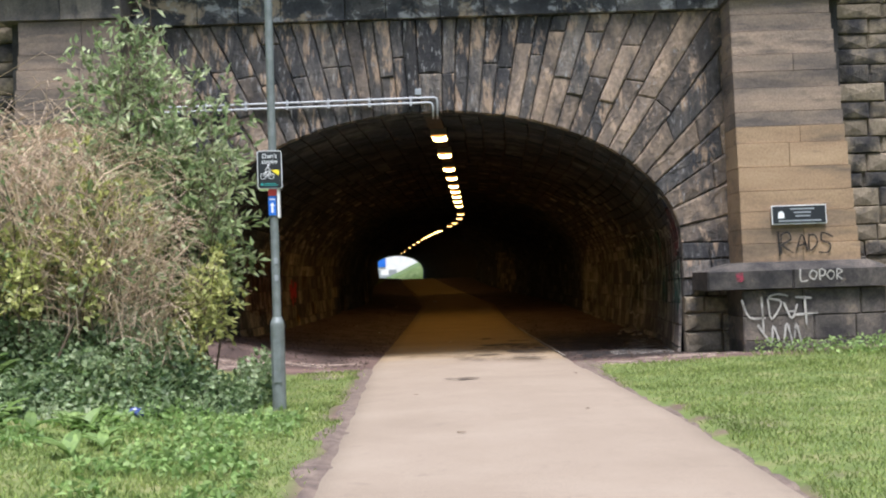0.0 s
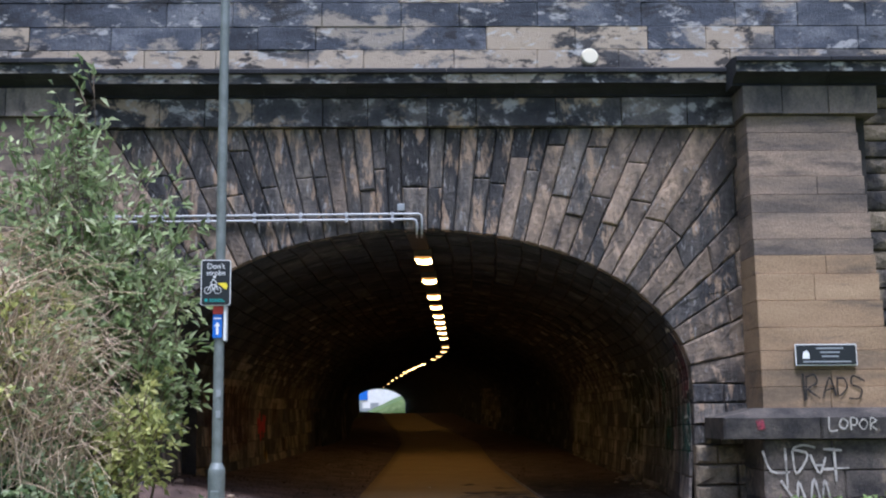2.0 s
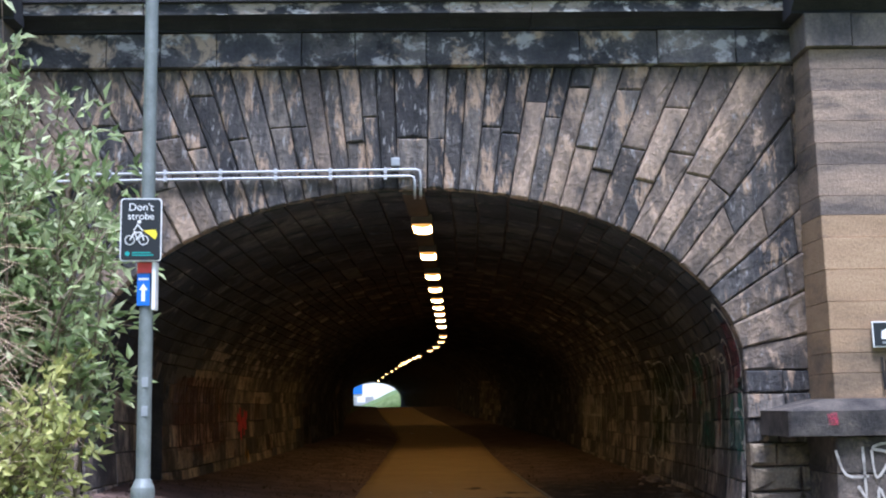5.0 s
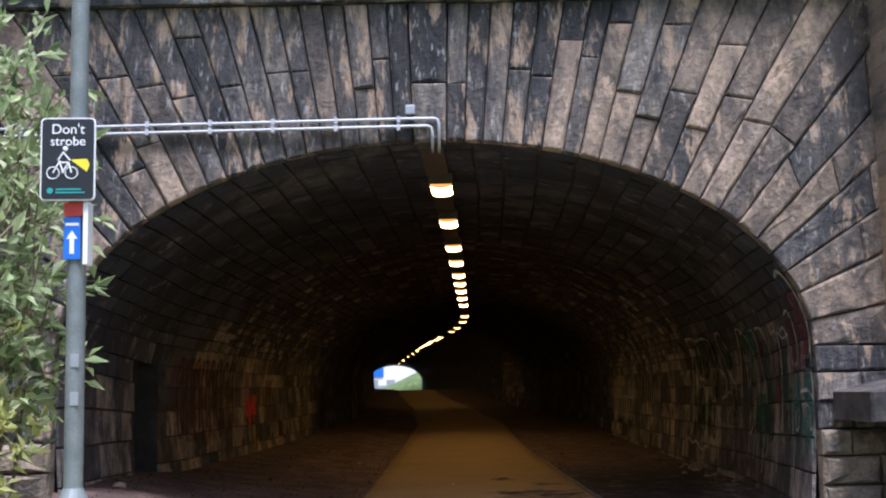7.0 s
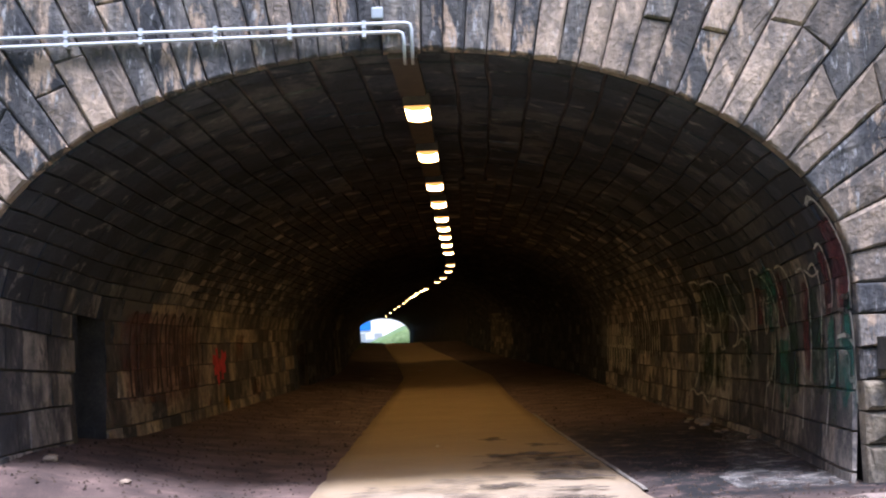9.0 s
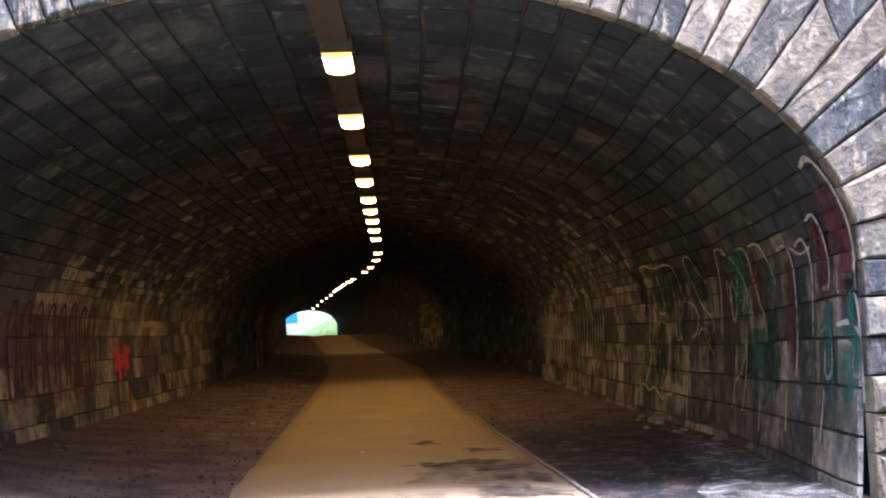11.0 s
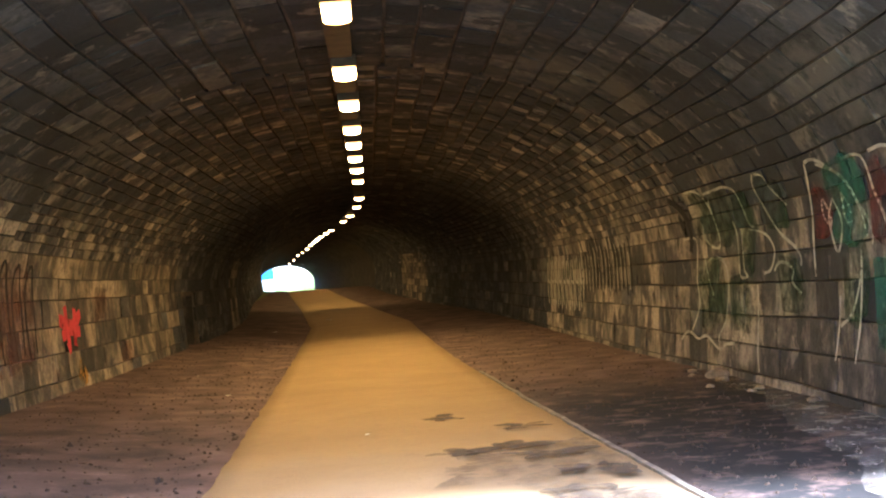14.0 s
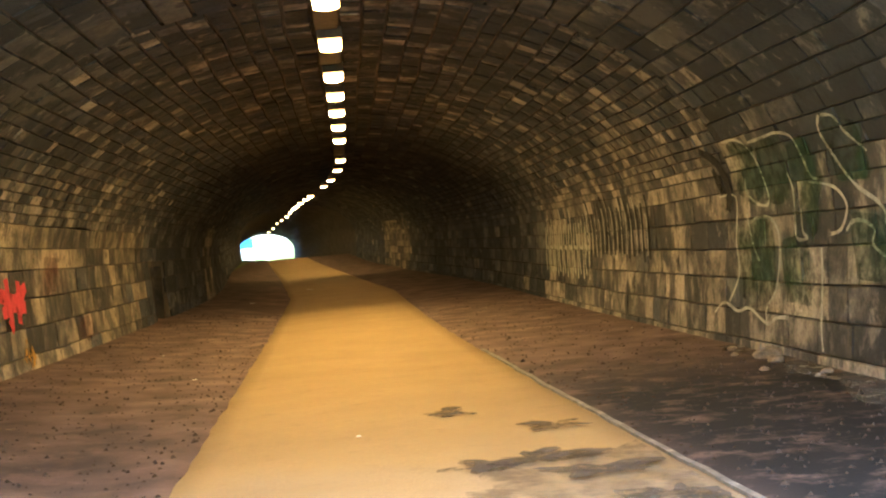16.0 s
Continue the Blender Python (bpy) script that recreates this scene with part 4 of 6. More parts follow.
def text_part(name, words, size, x, y, z, mat, parent):
    cu = bpy.data.curves.new(name, "FONT")
    cu.body, cu.size, cu.align_x, cu.extrude = words, size, "CENTER", 0.001
    tmp = bpy.data.objects.new(name, cu)
    me = bpy.data.meshes.new_from_object(tmp)
    bpy.data.objects.remove(tmp)
    me.materials.clear()
    me.materials.append(mat)
    ob = new(name, me)
    ob.parent = parent
    ob.matrix_basis = pose(x, y, z, 90, 0, 0)
    return ob


def ring(cx, cz, r, y, mat, parent, name, w=0.006):
    v, f = tube([(cx + r * math.cos(2 * math.pi * k / 20), y, cz + r * math.sin(2 * math.pi * k / 20)) for k in range(21)], w / 2, 5)
    return mesh(name, v, f, mat, parent)


sign = new("cycling_sign")
sign.matrix_basis = pose(PX - 0.025, PY - 0.09, 2.81, 0, 0, 4)
v, f = rounded(0.285, 0.445, 0.025, -0.012, 0.0)
mesh("rim", v, f, M_WHITE, sign)
v, f = rounded(0.270, 0.430, 0.02, -0.0155, -0.004)
face = mesh("face", v, f, M_BLACK, sign, "black sign face")
v, f = rounded(0.23, 0.39, 0.02, 0.001, 0.045)
mesh("bracket", v, f, M_SIGNGREY, sign)
text_part("word", "Don't", 0.075, 0, -0.018, 0.135, M_WHITE, face)
text_part("word", "strobe", 0.07, 0, -0.018, 0.072, M_WHITE, face)
ring(-0.075, -0.075, 0.032, -0.018, M_WHITE, face, "wheel")
ring(0.02, -0.075, 0.032, -0.018, M_WHITE, face, "wheel")
for a, b in (((-0.075, -0.075), (-0.045, -0.02)), ((-0.045, -0.02), (0.005, -0.02)), ((0.005, -0.02), (0.02, -0.075)), ((-0.03, -0.075), (0.005, -0.02)), ((-0.05, -0.005), (-0.02, 0.04)), ((-0.02, 0.03), (0.012, -0.008)), ((-0.045, -0.01), (-0.022, -0.075))):
    v, f = tube([(a[0], -0.018, a[1]), (b[0], -0.018, b[1])], 0.0045, 5)
    mesh("pictogram_stroke", v, f, M_WHITE, face)
ring(-0.012, 0.055, 0.008, -0.018, M_WHITE, face, "pictogram_stroke", 0.012)
mesh("light_beam", [(0.015, -0.0175, -0.005), (0.10, -0.0175, -0.07), (0.115, -0.0175, -0.03), (0.10, -0.0175, 0.0)], [(0, 1, 2, 3)], M_YELLOW, face, "yellow light beam")
v, f = revolve([(0.016, -0.0175), (0.016, -0.0155)], 14)
mesh("badge", [(x - 0.09, z, y - 0.17) for x, y, z in v], f, M_TEAL, face)
for k, (w, zz) in enumerate(((0.13, -0.163), (0.15, -0.18))):
    part("lettering_bar", box(-0.06, -0.06 + w, -0.0175, -0.0155, zz - 0.004, zz + 0.004), M_TEAL, face)
tagged(sign, "black sign about strobe lights with a bicycle pictogram", "sign")

way = new("waymark_sign")
way.matrix_basis = pose(PX, PY, 2.42)
part("sticker", box(-0.055, 0.045, -0.056, -0.050, 0.09, 0.165, 0.002), M_RED, way, "faded red route sticker")
panel = part("panel", box(-0.055, 0.035, -0.057, -0.050, -0.14, 0.085, 0.002), M_BLUE, way, "blue waymark panel")
part("side_plate", box(0.052, 0.078, -0.075, 0.02, -0.17, 0.165, 0.003), M_WHITE, way, "white plate seen edge on")
mesh("arrow", [(-0.022, -0.0585, -0.11), (0.002, -0.0585, -0.11), (0.002, -0.0585, -0.03), (0.02, -0.0585, -0.03), (-0.01, -0.0585, 0.015), (-0.04, -0.0585, -0.03), (-0.022, -0.0585, -0.03)], [(0, 1, 2, 3, 4, 5, 6)], M_WHITE, panel, "white arrow")
part("lettering_bar", box(-0.045, 0.025, -0.0585, -0.056, 0.04, 0.055), M_WHITE, panel)
tagged(way, "small blue waymark sign strapped to the post", "sign")
for zz in (0.55, 1.55, 1.75):
    ob = part("post_sticker", box(-0.022, 0.022, -0.0525, -0.046, -0.035, 0.035, 0.002), M_SIGNGREY, None)
    if zz > 1:
        ob.location = (PX + 0.012, PY, pz + zz)
        tagged(ob, "small worn grey sticker on the post", "sticker")
    else:
        bpy.data.objects.remove(ob)

# ---- plaque and paint on the pier ----
plq = new("plaque")
py_ = 20.90
plq.matrix_basis = pose(6.20, py_, 2.405, -3.5, 0, 0)
part("rim", box(-0.475, 0.475, -0.012, 0.02, -0.165, 0.165, 0.004), M_WHITE, plq)
face = part("face", box(-0.462, 0.462, -0.016, -0.008, -0.152, 0.152), M_BLACK, plq, "black plaque face")
for k, w in enumerate((0.42, 0.30, 0.26, 0.74)):
    zz = 0.10 - 0.062 * k - (0.02 if k == 3 else 0)
    part("lettering_bar", box(0.06 - w / 2 - (0.05 if k == 3 else 0), 0.06 + w / 2 - (0.05 if k == 3 else 0), -0.019, -0.015, zz - 0.012, zz + 0.012), M_SIGNGREY, face)
mesh("badge", [(-0.37, -0.0185, -0.06), (-0.26, -0.0185, -0.06), (-0.26, -0.0185, 0.02), (-0.30, -0.0185, 0.07), (-0.36, -0.0185, 0.04)], [(0, 1, 2, 3, 4)], M_WHITE, face, "white badge shape")
tagged(plq, "black rectangular plaque with white rim on the pier", "plaque")


def ribbon(points, w, place):
    """A flat painted stroke: points in two wall coordinates, widened, put on the wall by place(u, v)."""
    P = [Vector(p) for p in points]
    Q = []
    for i in range(len(P) - 1):
        a0, a, b, b1 = P[max(i - 1, 0)], P[i], P[i + 1], P[min(i + 2, len(P) - 1)]
        for k in range(4):
            t = k / 4
            Q.append(0.5 * (2 * a + (b - a0) * t + (2 * a0 - 5 * a + 4 * b - b1) * t * t + (3 * a - a0 - 3 * b + b1) * t ** 3))
    Q.append(P[-1])
    vs, fs = [], []
    for i, p in enumerate(Q):
        d = Q[min(i + 1, len(Q) - 1)] - Q[max(i - 1, 0)]
        d = d.normalized() if d.length > 1e-6 else Vector((1, 0))
        nn = Vector((-d.y, d.x)) * w / 2 * random.uniform(0.75, 1.25)
        vs += [place(*(p + nn)), place(*(p - nn))]
    fs = [(2 * i, 2 * i + 1, 2 * i + 3, 2 * i + 2) for i in range(len(Q) - 1)]
    return vs, fs


def spray(name, rgb, worn=0.48, solid=0.78, size=2.6):
    """Thin sprayed paint, worn through to the stone in places."""
    m = material(name, [(0.30, tuple(c * 0.5 for c in rgb)), (0.5, rgb), (0.7, tuple(min(1, c * 1.15) for c in rgb))], 5, 70, 0.8, 0.2, contrast=0.35)
    nt = m.node_tree
    N, L = nt.nodes, nt.links
    geo = N.new("ShaderNodeNewGeometry")
    n = N.new("ShaderNodeTexNoise")
    n.inputs["Scale"].default_value, n.inputs["Detail"].default_value, n.inputs["Roughness"].default_value = size, 9, 0.7
    N["Principled BSDF"].inputs["Specular IOR Level"].default_value = 0.2
    L.new(geo.outputs["Position"], n.inputs["Vector"])
    mr = N.new("ShaderNodeMapRange")
    mr.inputs[1].default_value, mr.inputs[2].default_value = worn - 0.10, worn + 0.08
    mr.inputs[4].default_value = solid
    L.new(n.outputs["Fac"], mr.inputs[0])
    tr, mix = N.new("ShaderNodeBsdfTransparent"), N.new("ShaderNodeMixShader")
    L.new(mr.outputs[0], mix.inputs[0])
    L.new(tr.outputs[0], mix.inputs[1])
    L.new(N["Principled BSDF"].outputs[0], mix.inputs[2])
    L.new(mix.outputs[0], N["Material Output"].inputs["Surface"])
    return m


M_STAIN = spray("dark damp dirt", (0.055, 0.042, 0.032), 0.46, 0.85, 5.0)
SP_WHITE = spray("worn white spray paint", (0.47, 0.445, 0.40), 0.37, 0.88)
SP_DARK = spray("black spray paint", (0.02, 0.02, 0.02), 0.36, 0.9)
SP_GREEN = spray("dark green spray paint", (0.024, 0.066, 0.040), 0.48, 0.66)
SP_TEAL = spray("teal spray paint", (0.024, 0.125, 0.10), 0.48, 0.72)
SP_MAROON = spray("maroon spray paint", (0.11, 0.03, 0.035))
SP_PINK = spray("red-pink spray paint", (0.62, 0.06, 0.07), 0.40, 0.92)


def on_pier(u, v):
    f = (v - 1.6) / 4.7
    return (u, 20.92 + 0.30 * f - 0.042, v)


def on_plinth(u, v):
    return (u, 20.72 - 0.02, v)


def on_ledge(u, v):
    return (u, 20.62 - 0.02, v)


def painted(name, strokes, w, place, mat, label):
    ob = new(name)
    for s in strokes:
        v, f = ribbon(s, w, place)
        mesh("stroke", v, f, mat, ob)
    return tagged(ob, label, "graffiti")


painted("graffiti_scrawl", [[(5.86, 1.72), (5.88, 2.08)], [(5.87, 2.06), (6.0, 2.10), (6.04, 1.98), (5.9, 1.88), (6.08, 1.74)], [(6.12, 1.74), (6.24, 2.06), (6.32, 1.78)], [(6.16, 1.86), (6.32, 1.9)], [(6.36, 2.06), (6.36, 1.78), (6.5, 1.9), (6.46, 2.04), (6.36, 2.04)], [(6.78, 2.0), (6.6, 2.08), (6.58, 1.95), (6.72, 1.88), (6.68, 1.74), (6.52, 1.74)], [(5.84, 1.7), (5.83, 2.12)]], 0.028, on_pier, SP_DARK, "thin black sprayed scrawl on the buff pier")
painted("graffiti_scrawl", [[(6.10, 1.46), (6.10, 1.26), (6.22, 1.26)], [(6.30, 1.44), (6.25, 1.34), (6.33, 1.28), (6.38, 1.38), (6.30, 1.44)], [(6.43, 1.26), (6.43, 1.44), (6.52, 1.42), (6.50, 1.34), (6.43, 1.34)], [(6.62, 1.43), (6.55, 1.35), (6.62, 1.27), (6.68, 1.36), (6.62, 1.43)], [(6.72, 1.26), (6.73, 1.44), (6.81, 1.40), (6.73, 1.34), (6.82, 1.26)]], 0.022, on_ledge, SP_WHITE, "small white sprayed tag on the dark ledge")
painted("graffiti_scrawl", [[(5.10, 0.96), (5.22, 0.66), (5.50, 0.64)], [(5.44, 1.0), (5.46, 0.40)], [(5.55, 0.96), (5.60, 0.62), (5.78, 0.90), (5.56, 0.98), (5.72, 1.04), (5.9, 1.0)], [(5.82, 0.9), (5.95, 0.62), (6.05, 0.86)], [(5.88, 0.74), (6.02, 0.74)], [(6.02, 0.98), (6.3, 0.96)], [(6.18, 1.0), (6.2, 0.5)], [(5.36, 0.52), (5.58, 0.22), (5.62, 0.5), (5.72, 0.24)], [(5.8, 0.2), (5.86, 0.54), (5.96, 0.2), (6.02, 0.52), (6.1, 0.2)], [(6.0, 0.68), (6.4, 0.7)]], 0.034, on_plinth, SP_WHITE, "large white sprayed letters on the dark plinth")
painted("graffiti_patch", [[(5.0, 1.34), (5.12, 1.36)]], 0.13, on_ledge, spray("faded crimson spray paint", (0.32, 0.05, 0.08), 0.45, 0.75), "faded red sprayed patch on the ledge")


# ---- paint on the lining ----
def on_right(y, h):
    return section(y, h / 15.5 + 0.15 / 15.5, -0.032)


def on_left(y, h):
    return section(y, 1 - (h + 0.15) / 15.5, -0.032)


def panel_strokes(y0, y1, h0, h1, mat, place, label, rng, gap=1.0):
    vs, fs = [], []
    ny, nh = 10, 10
    for j in range(nh + 1):
        for i in range(ny + 1):
            p, q = 2 * i / ny - 1, 2 * j / nh - 1
            p, q = p * math.sqrt(1 - 0.24 * q * q), q * math.sqrt(1 - 0.24 * p * p)
            y, h = (y0 + y1) / 2 + (y1 - y0) / 2 * p, (h0 + h1) / 2 + (h1 - h0) / 2 * q
            k = 0.16 * noise.noise((y * 2, h * 2, y0)) * (1 if i in (0, ny) or j in (0, nh) else 0)
            vs.append(place(y + k, h + k))
    fs = [(j * 11 + i, j * 11 + i + 1, j * 11 + 12 + i, j * 11 + 11 + i) for j in range(nh) for i in range(ny)]
    ob = mesh("graffiti_patch", [(v[0], v[1], v[2]) for v in vs], fs, mat)
    return tagged(ob, label, "graffiti")


grng = random.Random(3)
COL = {"green": SP_GREEN, "teal": SP_TEAL, "maroon": SP_MAROON}
for y0, y1, h0, h1, c in ((22.62, 23.0, 0.6, 1.75, "teal"), (22.62, 23.1, 1.8, 2.75, "maroon"), (23.2, 23.9, 0.9, 2.3, "green"), (24.0, 24.4, 1.1, 2.4, "maroon"),
                          (24.75, 25.25, 0.8, 2.7, "green"), (25.45, 25.95, 1.7, 2.8, "maroon"), (25.2, 26.0, 0.6, 1.6, "teal"), (26.1, 26.9, 0.9, 1.8, "green"), (26.0, 27.1, 1.75, 2.95, "teal"), (27.1, 27.7, 1.8, 2.6, "maroon"),
                          (28.4, 29.2, 2.05, 2.95, "green"), (28.1, 28.9, 1.0, 1.65, "green"), (30.4, 31.25, 1.9, 2.98, "green"), (29.6, 30.35, 1.5, 2.9, "green"), (31.0, 32.25, 0.6, 1.8, "green"), (31.25, 32.1, 2.0, 3.05, "green"), (30.0, 30.8, 0.7, 1.5, "green")):
    panel_strokes(y0, y1, h0, h1, COL[c], on_right, "worn %s sprayed patch on the lining stones" % ("dark green" if c == "green" else c), grng)
strokes = [[(32.2, 3.13), (31.65, 3.1), (31.34, 2.8), (31.2, 2.32), (31.12, 1.95), (31.49, 1.95), (31.84, 2.13), (31.84, 2.41)],
           [(32.93, 2.14), (32.27, 2.1), (32.37, 1.46), (32.31, 1.02), (32.72, 0.62)], [(31.92, 1.85), (31.78, 1.46), (31.56, 1.2)],
           [(31.67, 1.76), (31.16, 1.76), (30.89, 1.57), (30.9, 1.2), (31.05, 0.82), (31.36, 0.58), (31.35, 0.39)],
           [(33.33, 0.44), (32.92, 0.6), (32.4, 0.5), (31.96, 0.56), (31.35, 0.39), (31.04, 0.48), (30.63, 0.51)]]
painted("graffiti_outline", strokes, 0.045, on_right, SP_WHITE, "pale outline of a fat sprayed letter on the lining")
painted("graffiti_outline", [[(33.2, 3.1), (32.7, 2.8), (32.5, 2.3), (32.6, 1.9)], [(32.95, 2.7), (32.75, 2.2)]], 0.2, on_right, SP_DARK, "black sprayed shadow beside a letter")
strokes = [[(31.34, 3.01), (30.76, 3.03), (30.39, 3.04), (30.05, 2.93), (29.95, 2.64), (29.81, 2.26), (29.62, 2.19)],
           [(30.46, 2.37), (30.36, 2.14), (30.34, 1.76), (30.33, 1.48), (30.02, 1.48), (30.15, 1.56), (30.17, 1.83)],
           [(29.89, 2.16), (29.43, 2.08), (29.13, 1.97), (28.98, 1.79), (29.15, 1.56), (29.45, 1.51)], [(29.67, 1.36), (29.68, 0.99), (29.73, 0.46), (29.68, 0.17)]]
painted("graffiti_outline", strokes, 0.045, on_right, SP_WHITE, "pale outline of a curling sprayed letter on the lining")
strokes = [[(29.14, 3.11), (29.29, 2.9), (29.14, 2.5), (28.8, 2.06), (28.31, 1.83), (28.14, 1.69), (28.16, 1.59)], [(29.1, 3.1), (28.85, 3.04), (28.72, 2.78), (28.39, 2.47)],
           [(29.03, 1.54), (28.86, 1.64), (28.6, 1.63), (28.4, 1.53), (28.45, 1.39), (28.18, 1.25)]]
painted("graffiti_outline", strokes, 0.045, on_right, SP_WHITE, "pale looping sprayed outline on the lining")
strokes = [[(27.48, 3.05), (27.19, 3.05), (26.85, 2.87), (26.5, 2.58), (26.25, 2.2), (25.97, 1.87), (25.97, 1.71)], [(27.5, 3.03), (27.64, 2.6), (27.71, 2.07), (27.74, 1.74), (27.73, 1.45)],
           [(27.3, 2.45), (27.16, 2.2), (27.13, 2.01), (27.36, 2.16), (27.35, 2.43)], [(26.7, 2.45), (26.54, 2.21), (26.5, 1.98), (26.69, 2.06), (26.7, 2.45)],
           [(26.29, 1.68), (26.36, 1.4), (26.64, 1.04), (27.01, 0.89)], [(26.99, 1.22), (27.07, 0.86), (27.22, 0.49)]]
painted("graffiti_outline", strokes, 0.05, on_right, SP_WHITE, "pale outline of a broad arched sprayed letter")
strokes = [[(26.41, 2.9), (25.89, 2.84), (25.8, 2.32), (25.57, 1.91), (25.31, 1.69), (25.24, 1.4)], [(25.66, 2.86), (25.22, 2.84), (24.97, 2.49), (24.76, 2.04)],
           [(27.17, 2.97), (26.59, 2.7), (26.27, 2.2), (26.09, 1.78)], [(26.3, 1.6), (26.4, 1.0), (26.6, 0.5)], [(27.0, 2.4), (26.8, 2.0), (27.0, 1.7), (27.2, 2.1), (27.0, 2.4)]]
painted("graffiti_outline", strokes, 0.05, on_right, SP_WHITE, "pale arched sprayed outlines on the lining")
strokes = [[(24.5, 2.6), (24.1, 2.62), (23.95, 2.2), (23.9, 1.5), (24.0, 1.0)], [(23.75, 2.55), (23.4, 2.6), (23.25, 2.1), (23.3, 1.4)], [(23.1, 2.85), (22.8, 2.88), (22.68, 2.4), (22.66, 1.9), (22.9, 1.86)],
           [(23.0, 1.45), (22.75, 1.48), (22.66, 1.3), (22.7, 1.05), (22.9, 1.04), (22.9, 1.28)], [(23.2, 2.45), (23.6, 2.4), (24.0, 2.6)], [(22.95, 0.9), (23.1, 0.4)], [(24.4, 1.0), (24.45, 0.4)], [(25.6, 0.9), (25.7, 0.3)]]
painted("graffiti_outline", strokes, 0.05, on_right, SP_WHITE, "pale sprayed loops on the stones near the mouth")
strokes, light = [], []
for k in range(15):
    y = 36.7 + 0.36 * k
    strokes.append([(y, 1.25 + grng.uniform(-0.1, 0.1)), (y + grng.uniform(-0.1, 0.1), 1.8), (y + grng.uniform(0, 0.2), 2.5 + grng.uniform(-0.3, 0.2))])
    light.append([(y + 0.16, 1.25 + grng.uniform(-0.1, 0.1)), (y + 0.14, 1.9), (y + 0.25, 2.4 + grng.uniform(-0.4, 0.2))])
painted("graffiti_outline", strokes, 0.13, on_right, SP_DARK, "row of dark sprayed letter strokes on the lining")
painted("graffiti_outline", light, 0.05, on_right, SP_WHITE, "pale edges of the dark sprayed letters")
strokes = []
for k in range(9):
    y = 41.6 + 0.6 * k
    strokes += [[(y, 0.7), (y + 0.05, 1.5), (y + 0.1, 2.3 + grng.uniform(-0.3, 0.3))], [(y, 1.4), (y + 0.4, 1.45)], [(y + 0.3, 2.0), (y + 0.45, 1.2), (y + 0.3, 0.8)]]
painted("graffiti_outline", strokes, 0.10, on_right, SP_WHITE, "pale block letters sprayed deeper in the tunnel")
painted("graffiti_splash", [[(35.1, 1.6), (35.9, 1.5), (36.5, 1.7)], [(35.2, 1.3), (35.8, 1.4), (36.4, 1.35)], [(35.5, 1.85), (35.6, 1.2), (35.5, 1.05)], [(36.1, 1.8), (36.0, 1.1)]], 0.22, on_left, SP_PINK, "bright red sprayed splash on the lining")
painted("graffiti_patch", [[(36.0, 0.45), (36.3, 0.75)], [(36.2, 0.4), (36.5, 0.6)]], 0.3, on_left, spray("ochre spray paint", (0.5, 0.28, 0.05)), "ochre paint patch near the foot of the wall")
strokes = []
for k in range(8):
    y = 29.0 + 0.62 * k
    strokes += [[(y, 1.0), (y - 0.05, 1.8), (y + 0.1, 2.6 + grng.uniform(-0.15, 0.15)), (y + 0.3, 2.65), (y + 0.38, 1.9), (y + 0.36, 1.1)]]
painted("graffiti_outline", strokes, 0.085, on_left, SP_DARK, "dark sprayed letter outlines on the lining")
SP_WASH = spray("faded pinkish red wash", (0.26, 0.10, 0.085), 0.5, 0.5)
for y0, y1, h0, h1 in ((28.4, 33.8, 0.8, 2.75), (37.6, 38.6, 1.5, 2.2), (39.5, 40.6, 0.5, 1.0)):
    panel_strokes(y0, y1, h0, h1, SP_WASH, on_left, "faded pinkish red wash on the lining stones", grng)

def on_ring(y, z):
    x = AA if z < AZ else AA * math.sqrt(max(0.0, 1 - ((z - AZ) / AB) ** 2))
    return (AX + x - 0.036, y, z)


for y0, y1, h0, h1, c in ((21.97, 22.46, 0.75, 1.45, "teal"), (22.0, 22.2, 1.45, 1.95, "teal"), (21.98, 22.46, 1.75, 2.75, "maroon")):
    panel_strokes(y0, y1, h0, h1, COL[c], on_ring, "worn %s sprayed patch inside the arch" % c, grng)
painted("graffiti_outline", [[(22.40, 2.85), (22.10, 2.88), (21.98, 2.4), (22.0, 1.92), (22.25, 1.88)], [(22.44, 1.46), (22.14, 1.48), (21.98, 1.37), (21.98, 1.08), (22.14, 1.04), (22.12, 1.28), (22.42, 1.3)], [(22.35, 1.75), (22.1, 1.72), (21.96, 1.6), (21.95, 0.8)]], 0.045, on_ring, SP_WHITE, "pale sprayed loops inside the arch")

# ---- dirt patches on the path ----
M_GRIME = spray("thin grey grime on asphalt", (0.10, 0.075, 0.055), 0.53, 0.5, 3.5)


def patch(x, y, rx, ry, seed):
    n = 40
    top = 0.034 + 0.0004 * seed
    vs = [(x, y, grade(y) + top)]
    for k in range(n):
        a = 2 * math.pi * k / n
        r = 0.75 + 0.9 * noise.noise((math.cos(a) * 1.6, math.sin(a) * 1.6, seed)) + 0.35 * noise.noise((math.cos(a) * 6, math.sin(a) * 6, seed))
        px, pyy = x + rx * r * math.cos(a), y + ry * r * math.sin(a)
        l, rr = path_edges(pyy)
        vs.append((min(max(px, l + 0.1), rr - 0.1), pyy, grade(y) + top))
    ob = mesh("dirt_patch", vs, [(0, 1 + k, 1 + (k + 1) % n) for k in range(n)], M_GRIME if rx > 1 else M_STAIN)
    return tagged(ob, "dark damp dirt patch on the asphalt", "dirt patch", "dirt patches")


